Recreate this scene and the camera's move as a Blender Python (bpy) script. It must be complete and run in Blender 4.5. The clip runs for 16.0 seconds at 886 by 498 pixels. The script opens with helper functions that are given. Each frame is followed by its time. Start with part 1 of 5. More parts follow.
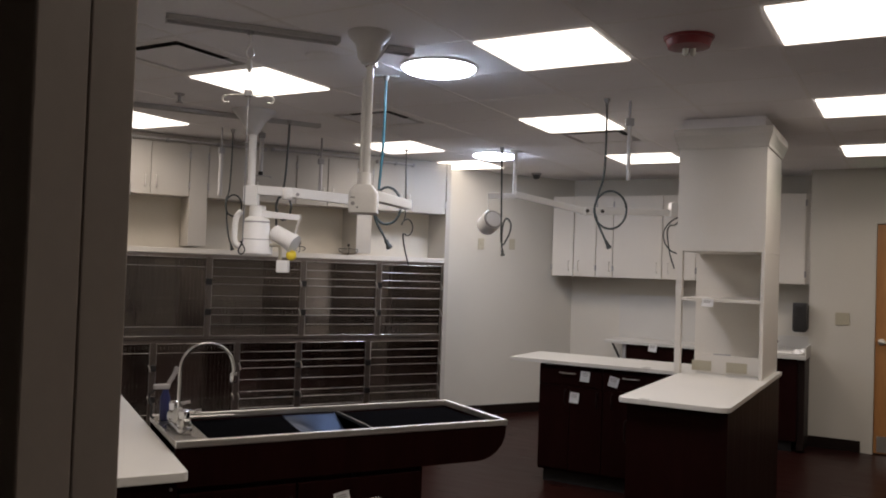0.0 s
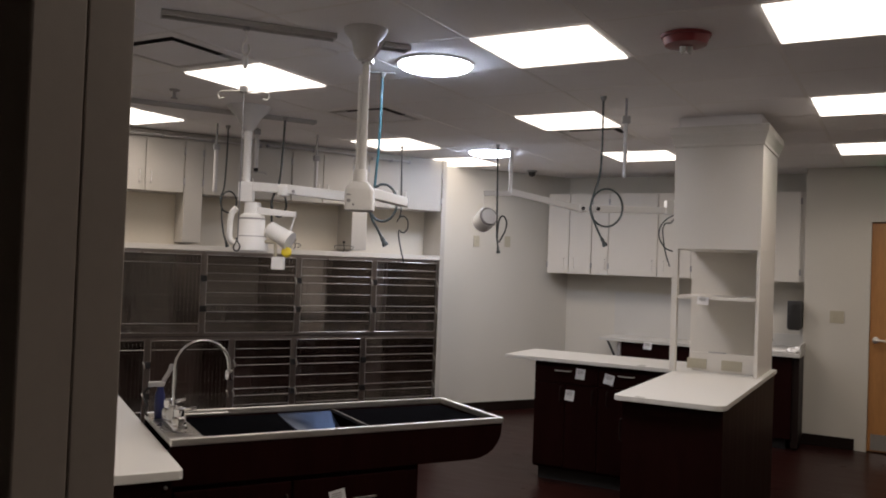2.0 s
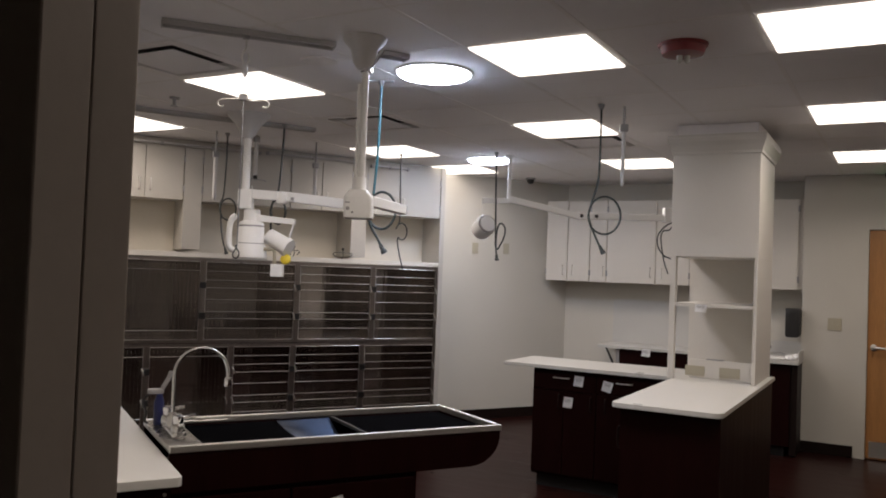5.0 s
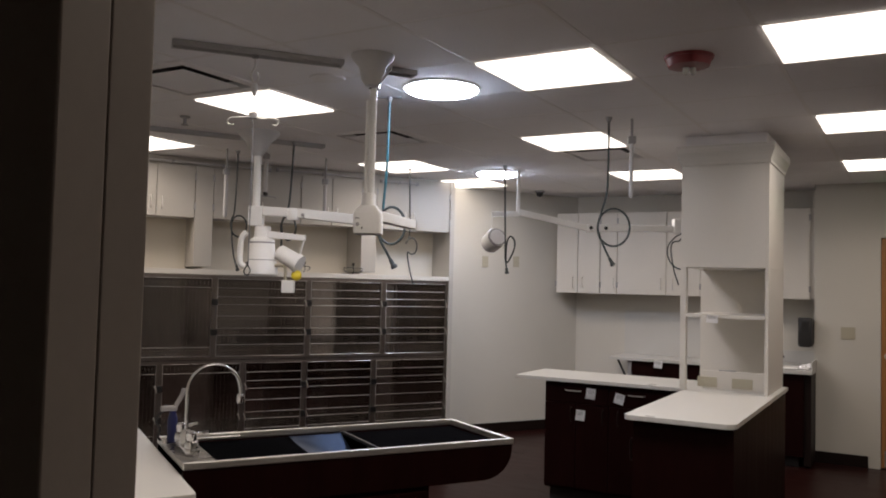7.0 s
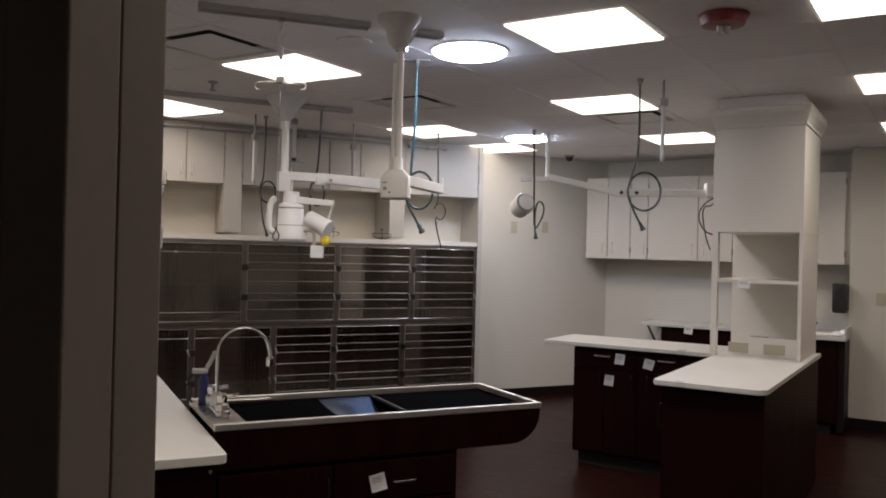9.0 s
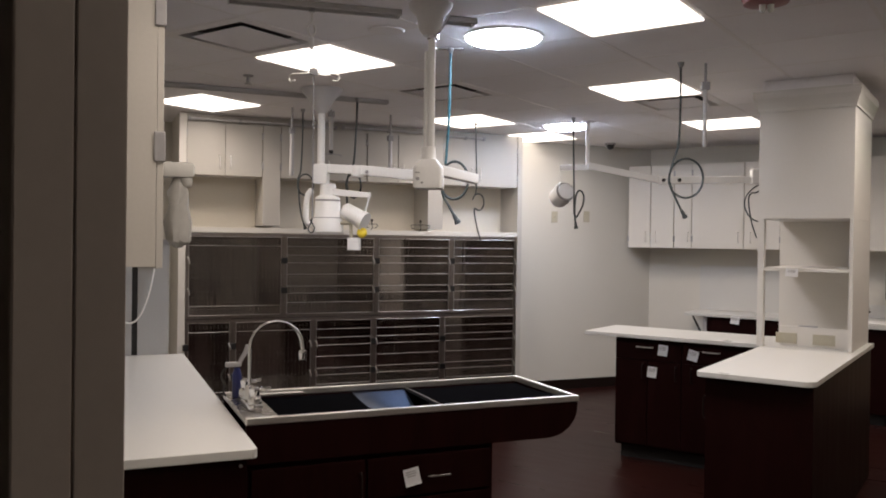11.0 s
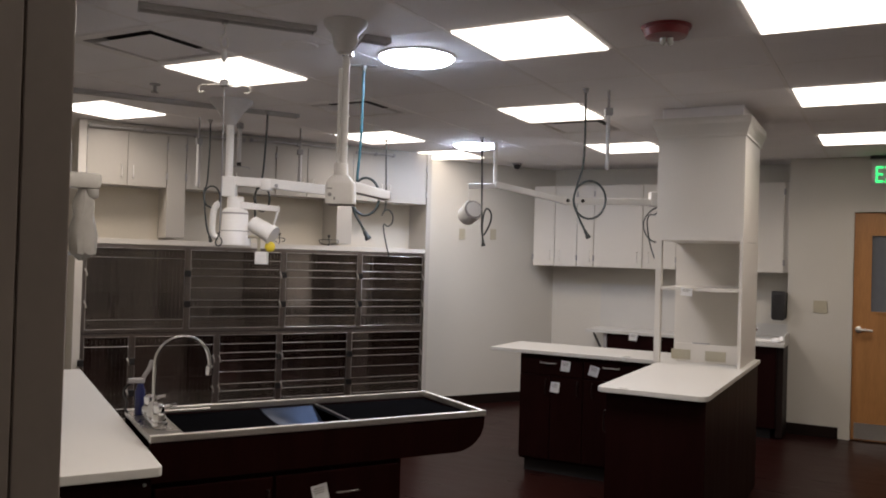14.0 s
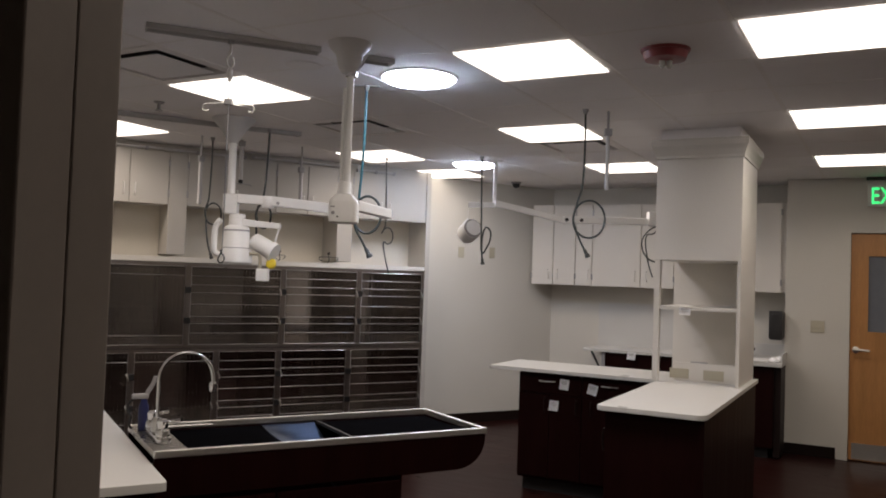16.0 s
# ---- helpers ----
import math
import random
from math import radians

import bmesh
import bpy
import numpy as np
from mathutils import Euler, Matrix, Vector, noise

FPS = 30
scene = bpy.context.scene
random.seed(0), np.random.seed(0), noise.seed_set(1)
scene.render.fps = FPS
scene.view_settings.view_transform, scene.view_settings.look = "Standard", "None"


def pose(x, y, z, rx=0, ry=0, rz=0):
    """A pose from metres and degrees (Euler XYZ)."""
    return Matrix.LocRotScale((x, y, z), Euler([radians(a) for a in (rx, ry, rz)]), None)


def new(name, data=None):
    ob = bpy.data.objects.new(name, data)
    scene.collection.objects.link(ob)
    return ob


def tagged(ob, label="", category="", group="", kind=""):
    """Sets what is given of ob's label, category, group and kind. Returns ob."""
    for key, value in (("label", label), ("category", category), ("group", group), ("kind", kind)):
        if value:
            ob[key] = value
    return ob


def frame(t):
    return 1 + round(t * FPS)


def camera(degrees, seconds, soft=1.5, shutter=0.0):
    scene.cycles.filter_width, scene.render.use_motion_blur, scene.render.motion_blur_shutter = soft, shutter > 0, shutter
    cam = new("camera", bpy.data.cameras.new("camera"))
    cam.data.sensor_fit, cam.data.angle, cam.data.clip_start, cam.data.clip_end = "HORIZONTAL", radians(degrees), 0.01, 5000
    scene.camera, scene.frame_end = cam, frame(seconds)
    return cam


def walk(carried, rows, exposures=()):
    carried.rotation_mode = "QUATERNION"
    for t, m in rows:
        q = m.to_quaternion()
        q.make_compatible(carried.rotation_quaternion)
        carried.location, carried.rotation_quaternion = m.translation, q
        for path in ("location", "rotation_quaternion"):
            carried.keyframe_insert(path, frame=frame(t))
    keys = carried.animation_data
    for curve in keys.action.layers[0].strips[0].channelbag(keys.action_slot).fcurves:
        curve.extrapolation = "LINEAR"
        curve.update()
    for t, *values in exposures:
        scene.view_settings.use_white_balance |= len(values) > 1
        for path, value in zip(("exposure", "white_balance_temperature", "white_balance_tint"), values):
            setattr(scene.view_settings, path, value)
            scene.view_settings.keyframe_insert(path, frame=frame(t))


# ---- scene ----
cam = camera(56.54, 16.0, soft=1.9)

PATH = [
    (0, pose(-0.0016, -0.0055, 1.5547, 0, 0, 0.832) @ pose(0, 0, 0, 91.337, 0, 0) @ pose(0, 0, 0, 0, 0, 1.983)),
    (0.5, pose(-0.0052, -0.0015, 1.5536, 0, 0, 0.681) @ pose(0, 0, 0, 91.212, 0, 0) @ pose(0, 0, 0, 0, 0, 2.019)),
    (1, pose(-0.0037, -0.0045, 1.5573, 0, 0, 0.709) @ pose(0, 0, 0, 91.300, 0, 0) @ pose(0, 0, 0, 0, 0, 1.837)),
    (1.5, pose(-0.0041, 0.0079, 1.5543, 0, 0, 0.274) @ pose(0, 0, 0, 90.939, 0, 0) @ pose(0, 0, 0, 0, 0, 2.030)),
    (2, pose(-0.0077, 0.0035, 1.5577, 0, 0, 0.467) @ pose(0, 0, 0, 91.132, 0, 0) @ pose(0, 0, 0, 0, 0, 2.127)),
    (2.5, pose(-0.0091, 0.0089, 1.5584, 0, 0, 0.500) @ pose(0, 0, 0, 90.882, 0, 0) @ pose(0, 0, 0, 0, 0, 2.063)),
    (3, pose(-0.0066, 0.0013, 1.5553, 0, 0, 0.350) @ pose(0, 0, 0, 90.166, 0, 0) @ pose(0, 0, 0, 0, 0, 2.483)),
    (3.5, pose(-0.0053, 0.0084, 1.5562, 0, 0, 0.231) @ pose(0, 0, 0, 90.084, 0, 0) @ pose(0, 0, 0, 0, 0, 2.452)),
    (4, pose(-0.0054, 0.0038, 1.5610, 0, 0, 0.164) @ pose(0, 0, 0, 91.062, 0, 0) @ pose(0, 0, 0, 0, 0, 2.396)),
    (6.5, pose(-0.0037, -0.0289, 1.5618, 0, 0, 1.029) @ pose(0, 0, 0, 92.082, 0, 0) @ pose(0, 0, 0, 0, 0, 1.603)),
    (7.0, pose(-0.0019, -0.0296, 1.5648, 0, 0, 1.164) @ pose(0, 0, 0, 92.520, 0, 0) @ pose(0, 0, 0, 0, 0, 1.439)),
    (7.5, pose(-0.0070, -0.0362, 1.5551, 0, 0, 1.888) @ pose(0, 0, 0, 92.338, 0, 0) @ pose(0, 0, 0, 0, 0, 1.541)),
    (8.0, pose(-0.0052, -0.0307, 1.5578, 0, 0, 2.157) @ pose(0, 0, 0, 91.836, 0, 0) @ pose(0, 0, 0, 0, 0, 1.652)),
    (8.5, pose(-0.0013, -0.0290, 1.5538, 0, 0, 2.391) @ pose(0, 0, 0, 91.247, 0, 0) @ pose(0, 0, 0, 0, 0, 1.619)),
    (9.0, pose(0.0045, -0.0121, 1.5565, 0, 0, 3.139) @ pose(0, 0, 0, 90.131, 0, 0) @ pose(0, 0, 0, 0, 0, 1.410)),
    (9.5, pose(0.0277, 0.0048, 1.5553, 0, 0, 4.205) @ pose(0, 0, 0, 89.528, 0, 0) @ pose(0, 0, 0, 0, 0, 1.032)),
    (12, pose(0.0419, 0.0661, 1.5529, 0, 0, 6.439) @ pose(0, 0, 0, 89.499, 0, 0) @ pose(0, 0, 0, 0, 0, 0.858)),
    (12.5, pose(0.0385, 0.0657, 1.5593, 0, 0, 4.207) @ pose(0, 0, 0, 89.442, 0, 0) @ pose(0, 0, 0, 0, 0, 1.209)),
    (13, pose(0.0441, 0.0522, 1.5538, 0, 0, 2.315) @ pose(0, 0, 0, 89.788, 0, 0) @ pose(0, 0, 0, 0, 0, 1.836)),
    (13.5, pose(0.0259, 0.0350, 1.5618, 0, 0, 0.265) @ pose(0, 0, 0, 90.113, 0, 0) @ pose(0, 0, 0, 0, 0, 1.991)),
    (14, pose(0.0214, 0.0112, 1.5593, 0, 0, -0.351) @ pose(0, 0, 0, 90.685, 0, 0) @ pose(0, 0, 0, 0, 0, 1.655)),
    (14.5, pose(0.0248, -0.0043, 1.5600, 0, 0, -0.500) @ pose(0, 0, 0, 90.965, 0, 0) @ pose(0, 0, 0, 0, 0, 1.426)),
    (15, pose(0.0224, -0.0191, 1.5622, 0, 0, -0.527) @ pose(0, 0, 0, 91.634, 0, 0) @ pose(0, 0, 0, 0, 0, 1.519)),
    (15.5, pose(0.0162, -0.0314, 1.5622, 0, 0, -0.578) @ pose(0, 0, 0, 91.425, 0, 0) @ pose(0, 0, 0, 0, 0, 1.703)),
    (16, pose(0.0015, -0.0260, 1.5605, 0, 0, -0.502) @ pose(0, 0, 0, 91.927, 0, 0) @ pose(0, 0, 0, 0, 0, 2.002)),
]
EXPOSURES = [(0, 0), (9.5, 0), (12.0, 0.5), (12.5, 0.45), (13.0, 0.38), (13.5, 0.35), (14.0, 0.17), (14.5, 0.03), (15.0, 0), (16.0, 0)]
walk(cam, PATH, EXPOSURES)

# ---- world and light ----
world = bpy.data.worlds.new("world")
world.use_nodes = True
world.node_tree.nodes["Background"].inputs[0].default_value = (0.05, 0.06, 0.08, 1)
world.node_tree.nodes["Background"].inputs[1].default_value = 0.02
scene.world = world
PANEL_GLOW = 2.6        # glow of a panel's diffuser
PANEL_WATTS = 7.3       # lamp behind each diffuser, which throws mostly downward
TUBE_GLOW = 42.0

# ---- plan ----
CEIL = 2.609            # ceiling height
FA = pose(0, 0, 0, 0, 0, -28.53)    # frame of the ceiling grid, island and door wall: x right, y away
FB = pose(0, 0, 0, 0, 0, 29.21)     # frame of the cage wall, wet table and left counter
FW = pose(0, 0, 0)
FC = FA @ pose(-1.47, 3.62, 0) @ pose(0, 0, 0, 0, 0, -0.6) @ pose(1.47, -3.62, 0)    # the ceiling grid lies a little askew
GX, GY, TILE = -1.786, 3.328, 0.615   # a corner of the ceiling grid and its module


# ---- materials ----
def mat(name, base, rough=0.5, metal=0.0, grain=40.0, vary=0.06, bump=0.03, coat=0.0, stain=2.0, stretch=None, emit=None, glow=0.0, spec=0.5, wave=0.0):
    """A surface with fine grain and broad unevenness in colour, gloss and relief."""
    m = bpy.data.materials.new(name)
    m.use_nodes = True
    nt = m.node_tree
    p = nt.nodes["Principled BSDF"]
    p.inputs["Metallic"].default_value = metal
    p.inputs["Coat Weight"].default_value = coat
    p.inputs["Specular IOR Level"].default_value = spec
    co = nt.nodes.new("ShaderNodeTexCoord")
    mp = nt.nodes.new("ShaderNodeMapping")
    if stretch:
        mp.inputs["Scale"].default_value = stretch
    nt.links.new(co.outputs["Object"], mp.inputs["Vector"])
    fine, broad = nt.nodes.new("ShaderNodeTexNoise"), nt.nodes.new("ShaderNodeTexNoise")
    fine.inputs["Scale"].default_value, fine.inputs["Detail"].default_value = grain, 6
    broad.inputs["Scale"].default_value, broad.inputs["Detail"].default_value = stain, 4
    nt.links.new(mp.outputs[0], fine.inputs["Vector"])
    nt.links.new(mp.outputs[0], broad.inputs["Vector"])
    add = nt.nodes.new("ShaderNodeMath")
    add.operation = "ADD"
    nt.links.new(fine.outputs["Fac"], add.inputs[0])
    nt.links.new(broad.outputs["Fac"], add.inputs[1])
    ramp = nt.nodes.new("ShaderNodeMapRange")
    ramp.inputs["From Min"].default_value, ramp.inputs["From Max"].default_value = 0.6, 1.4
    ramp.inputs["To Min"].default_value, ramp.inputs["To Max"].default_value = 1 - vary, 1 + vary
    nt.links.new(add.outputs[0], ramp.inputs["Value"])
    mul = nt.nodes.new("ShaderNodeVectorMath")
    mul.operation = "SCALE"
    mul.inputs[0].default_value = base
    nt.links.new(ramp.outputs[0], mul.inputs["Scale"])
    nt.links.new(mul.outputs[0], p.inputs["Base Color"])
    rr = nt.nodes.new("ShaderNodeMapRange")
    rr.inputs["To Min"].default_value, rr.inputs["To Max"].default_value = max(rough - 0.08, 0.02), min(rough + 0.08, 1)
    nt.links.new(broad.outputs["Fac"], rr.inputs["Value"])
    nt.links.new(rr.outputs[0], p.inputs["Roughness"])
    if bump:
        b = nt.nodes.new("ShaderNodeBump")
        b.inputs["Strength"].default_value, b.inputs["Distance"].default_value = bump, 0.004
        nt.links.new(fine.outputs["Fac"], b.inputs["Height"])
        nt.links.new(b.outputs[0], p.inputs["Normal"])
        if wave:                # sheet metal that is not quite flat
            w = nt.nodes.new("ShaderNodeBump")
            w.inputs["Strength"].default_value, w.inputs["Distance"].default_value = wave, 0.03
            nt.links.new(broad.outputs["Fac"], w.inputs["Height"])
            nt.links.new(w.outputs[0], b.inputs["Normal"])
    if emit:
        p.inputs["Emission Color"].default_value = (*emit, 1)
        p.inputs["Emission Strength"].default_value = glow
    return m


M_WALL = mat("painted_wall", (0.575, 0.55, 0.495), 0.62, grain=120, vary=0.03, bump=0.05)
M_TILE = mat("ceiling_tile", (0.89, 0.87, 0.88), 0.9, grain=160, vary=0.05, bump=0.25)
M_TBAR = mat("ceiling_grid", (0.84, 0.81, 0.80), 0.5, grain=30, vary=0.03, bump=0.0)
M_FLOOR = mat("dark_vinyl_floor", (0.0160, 0.0050, 0.0042), 0.30, spec=0.08, grain=9, vary=0.25, bump=0.04, stretch=(1, 6, 1))
M_BASE = mat("dark_cove_base", (0.010, 0.005, 0.004), 0.5, spec=0.2, grain=30, vary=0.1)
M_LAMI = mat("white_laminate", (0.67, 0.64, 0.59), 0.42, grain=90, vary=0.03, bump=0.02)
# the white laminate with shade put into its colour, for dimmer fronts
M_LAMI_DIM = mat("shaded_white_laminate", (0.465, 0.44, 0.40), 0.45, grain=90, vary=0.04, bump=0.02)
M_CREAM = mat("cream_niche_board", (0.70, 0.65, 0.56), 0.6, grain=90, vary=0.04, bump=0.02)
M_QUARTZ = mat("white_worktop", (0.545, 0.535, 0.51), 0.3, grain=220, vary=0.05, bump=0.01)
M_ESP = mat("espresso_laminate", (0.0100, 0.0024, 0.0022), 0.42, spec=0.055, grain=14, vary=0.3, bump=0.02, stretch=(6, 6, 0.6))
M_STEEL = mat("brushed_steel", (0.42, 0.40, 0.38), 0.27, 1.0, grain=60, vary=0.12, bump=0.03, stretch=(1, 1, 14))
M_CAGE = mat("cage_steel", (0.44, 0.40, 0.375), 0.17, 1.0, grain=14, vary=0.12, bump=0.01, stretch=(5, 5, 0.6), stain=0.7, wave=0.35)
M_ROD = mat("cage_rod", (0.62, 0.595, 0.57), 0.3, 1.0, grain=60, vary=0.1, bump=0.0)
M_RIM = mat("bright_steel_rim", (0.80, 0.78, 0.74), 0.38, 1.0, grain=60, vary=0.08, bump=0.02)
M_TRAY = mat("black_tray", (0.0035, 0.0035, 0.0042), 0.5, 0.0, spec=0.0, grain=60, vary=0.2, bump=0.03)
M_FACE = mat("steel_face", (0.27, 0.235, 0.215), 0.36, 1.0, grain=60, vary=0.12, bump=0.03, stretch=(12, 1, 1))
# blue in the base colour stands in for the skylight's reflection
M_SHEEN = mat("blue_sheen_plate", (0.046, 0.066, 0.110), 0.34, 1.0, grain=60, vary=0.1, bump=0.02, stretch=(1, 12, 1))
M_CHROME = mat("chrome", (0.82, 0.82, 0.82), 0.08, 1.0, grain=60, vary=0.02, bump=0.0)
M_PLAS = mat("white_enamel", (0.84, 0.83, 0.81), 0.35, grain=60, vary=0.03, bump=0.01)
M_GREY = mat("grey_rail", (0.36, 0.35, 0.355), 0.45, 0.4, grain=50, vary=0.08)
M_CONE = mat("grey_enamel", (0.60, 0.585, 0.58), 0.5, grain=50, vary=0.04, bump=0.01)
M_GREYL = mat("grey_laminate", (0.40, 0.395, 0.385), 0.5, grain=90, vary=0.04, bump=0.02)
M_TRACK = mat("zinc_track", (0.50, 0.49, 0.485), 0.45, 0.2, grain=50, vary=0.08)
M_BLACK = mat("black_plastic", (0.015, 0.014, 0.014), 0.4, grain=60, vary=0.1)
M_HOSE = mat("dark_hose", (0.035, 0.042, 0.042), 0.45, grain=80, vary=0.15)
M_TEAL = mat("teal_hose", (0.022, 0.095, 0.115), 0.4, grain=80, vary=0.1)
M_GREEN = mat("green_hose", (0.034, 0.046, 0.044), 0.45, grain=80, vary=0.12)
M_YEL = mat("yellow_plastic", (0.78, 0.60, 0.04), 0.4, grain=60, vary=0.05)
M_BLUE = mat("blue_plastic", (0.012, 0.016, 0.075), 0.35, grain=60, vary=0.05)
M_RED = mat("red_plastic", (0.20, 0.018, 0.022), 0.4, grain=60, vary=0.06)
M_OAK = mat("maple_door", (0.41, 0.195, 0.068), 0.4, grain=18, vary=0.18, bump=0.03, stretch=(9, 9, 0.7))
M_GLASS = mat("grey_door_glass", (0.16, 0.17, 0.19), 0.12, grain=20, vary=0.05, bump=0.0)
M_PAPER = mat("white_paper", (0.86, 0.86, 0.87), 0.7, grain=60, vary=0.03)
M_IVORY = mat("ivory_plate", (0.44, 0.405, 0.31), 0.45, grain=60, vary=0.03, bump=0.0)
M_JAMB = mat("painted_door_frame", (0.54, 0.475, 0.415), 0.45, grain=70, vary=0.05, bump=0.03)
M_VOID = mat("dark_gap", (0.02, 0.018, 0.017), 0.8, grain=30, vary=0.1)
M_CLEAR = mat("milky_plastic", (0.50, 0.49, 0.46), 0.2, grain=25, vary=0.1, bump=0.4)
M_BAG = mat("crumpled_bag", (0.34, 0.33, 0.31), 0.22, grain=25, vary=0.15, bump=0.5)
M_PANEL = mat("light_panel", (0.9, 0.9, 0.9), 0.5, bump=0, emit=(1.0, 0.885, 0.79), glow=PANEL_GLOW)
M_TUBE = mat("daylight_dome", (0.9, 0.9, 0.9), 0.5, bump=0, emit=(0.70, 0.79, 1.0), glow=TUBE_GLOW)
M_EXIT = mat("exit_glow", (0.05, 0.5, 0.2), 0.5, bump=0, emit=(0.04, 0.9, 0.22), glow=1.3)


# ---- builders ----
ORIGIN = {}


def thing(name, fr, x, y, z, label, category, group="", kind=""):
    """An empty at the base of a thing, in the frame fr."""
    ob = new(name)
    ob.empty_display_size = 0.05
    ob.matrix_world = fr @ pose(x, y, z)
    ORIGIN[ob] = Vector((x, y, z))
    return tagged(ob, label, category, group, kind)


def mesh_of(name, bm, material, shift=None, bevel=0.0, smooth=False):
    if shift is not None:
        bmesh.ops.translate(bm, verts=bm.verts, vec=shift)
    if bevel:
        bmesh.ops.bevel(bm, geom=[e for e in bm.edges if len(e.link_faces) == 2 and e.calc_face_angle() > 0.6], offset=bevel, segments=2, affect="EDGES", profile=0.6)
    if smooth:
        for f in bm.faces:
            f.smooth = True
        for e in bm.edges:
            if len(e.link_faces) == 2 and e.calc_face_angle() > 0.7:
                e.smooth = False
    me = bpy.data.meshes.new(name)
    bm.to_mesh(me)
    bm.free()
    me.materials.append(material)
    return me


def root(ob):
    while ob.parent:
        ob = ob.parent
    return ob


def part(name, bm, material, parent, label="", bevel=0.0, smooth=False):
    """One mesh under a thing or a part, given in the coordinates of the thing's frame."""
    ob = new(name, mesh_of(name, bm, material, -ORIGIN[root(parent)], bevel, smooth))
    ob.parent = parent
    return tagged(ob, label)


def solid(name, fr, bm, material, label, category, kind="", bevel=0.0, smooth=False, at=(0, 0, 0), group=""):
    """A thing of one mesh."""
    ob = new(name, mesh_of(name, bm, material, -Vector(at), bevel, smooth))
    ob.matrix_world = fr @ pose(*at)
    ORIGIN[ob] = Vector(at)
    return tagged(ob, label, category, group, kind)


def box(x0, x1, y0, y1, z0, z1, bm=None):
    bm = bm or bmesh.new()
    v = [bm.verts.new(p) for p in ((x0, y0, z0), (x1, y0, z0), (x1, y1, z0), (x0, y1, z0), (x0, y0, z1), (x1, y0, z1), (x1, y1, z1), (x0, y1, z1))]
    for q in ((3, 2, 1, 0), (4, 5, 6, 7), (0, 1, 5, 4), (1, 2, 6, 5), (2, 3, 7, 6), (3, 0, 4, 7)):
        bm.faces.new([v[i] for i in q])
    return bm


def prism(pts, z0, z1, bm=None, axis="z"):
    """A closed outline pushed along an axis: outline (x, y) along z, (x, z) along y, or (y, z) along x."""
    bm = bm or bmesh.new()
    put = {"z": lambda a, b, h: (a, b, h), "y": lambda a, b, h: (a, h, b), "x": lambda a, b, h: (h, a, b)}[axis]
    lo, hi = ([bm.verts.new(put(a, b, h)) for a, b in pts] for h in (z0, z1))
    bm.faces.new(lo)
    bm.faces.new(hi)
    for i in range(len(pts)):
        j = (i + 1) % len(pts)
        bm.faces.new((lo[i], lo[j], hi[j], hi[i]))
    bmesh.ops.recalc_face_normals(bm, faces=bm.faces)
    return bm


def lathe(profile, at=(0, 0, 0), seg=24, turn=None, bm=None):
    """A turned form: profile of (radius, height), closed at both ends, round the z axis at a place."""
    bm = bm or bmesh.new()
    m = Matrix.Translation(at) @ (turn or Matrix.Identity(4))
    rings = []
    for r, h in profile:
        rings.append([bm.verts.new(m @ Vector((r * math.cos(2 * math.pi * k / seg), r * math.sin(2 * math.pi * k / seg), h))) for k in range(seg)])
    for a, b in zip(rings, rings[1:]):
        for k in range(seg):
            j = (k + 1) % seg
            bm.faces.new((a[k], a[j], b[j], b[k]))
    bm.faces.new(rings[0])
    bm.faces.new(rings[-1])
    bmesh.ops.recalc_face_normals(bm, faces=bm.faces)
    return bm


def tube(pts, r, seg=8, smooth=4, bm=None):
    """A round hose or pipe along a curve through the points."""
    bm = bm or bmesh.new()
    p = [Vector(q) for q in pts]
    if smooth > 1 and len(p) > 2:
        out = []
        for i in range(len(p) - 1):
            a, b, c, d = p[max(i - 1, 0)], p[i], p[i + 1], p[min(i + 2, len(p) - 1)]
            for k in range(smooth):
                t = k / smooth
                out.append(0.5 * (2 * b + (c - a) * t + (2 * a - 5 * b + 4 * c - d) * t * t + (3 * b - a - 3 * c + d) * t ** 3))
        p = out + [p[-1]]
    side, rings = None, []
    for i, q in enumerate(p):
        way = (p[min(i + 1, len(p) - 1)] - p[max(i - 1, 0)]).normalized()
        if side is None:
            side = way.orthogonal().normalized()
        side = (side - way * side.dot(way)).normalized()
        up = way.cross(side)
        rings.append([bm.verts.new(q + r * (math.cos(2 * math.pi * k / seg) * side + math.sin(2 * math.pi * k / seg) * up)) for k in range(seg)])
    for a, b in zip(rings, rings[1:]):
        for k in range(seg):
            j = (k + 1) % seg
            bm.faces.new((a[k], a[j], b[j], b[k]))
    bm.faces.new(rings[0])
    bm.faces.new(rings[-1])
    bmesh.ops.recalc_face_normals(bm, faces=bm.faces)
    return bm


def rounded(x0, x1, y0, y1, radius, corners, seg=6):
    """A rectangle's outline with some corners rounded: corners holds of 0 (x0, y0), 1 (x1, y0), 2 (x1, y1), 3 (x0, y1)."""
    out = []
    spots = ((x0, y0, 180), (x1, y0, 270), (x1, y1, 0), (x0, y1, 90))
    for n, (x, y, a) in enumerate(spots):
        if n in corners:
            cx, cy = (x0 + radius if x == x0 else x1 - radius), (y0 + radius if y == y0 else y1 - radius)
            out += [(cx + radius * math.cos(radians(a + 90 * k / seg)), cy + radius * math.sin(radians(a + 90 * k / seg))) for k in range(seg + 1)]
        else:
            out.append((x, y))
    return out


# ---- structure ----
solid("floor", FA, box(-11, 4, -4, 12, -0.1, 0), M_FLOOR, "dark reddish-brown glossy sheet floor", "floor", "structure")


def grid_x(i):
    return GX + i * TILE + (0.04 if i >= 2 else 0)


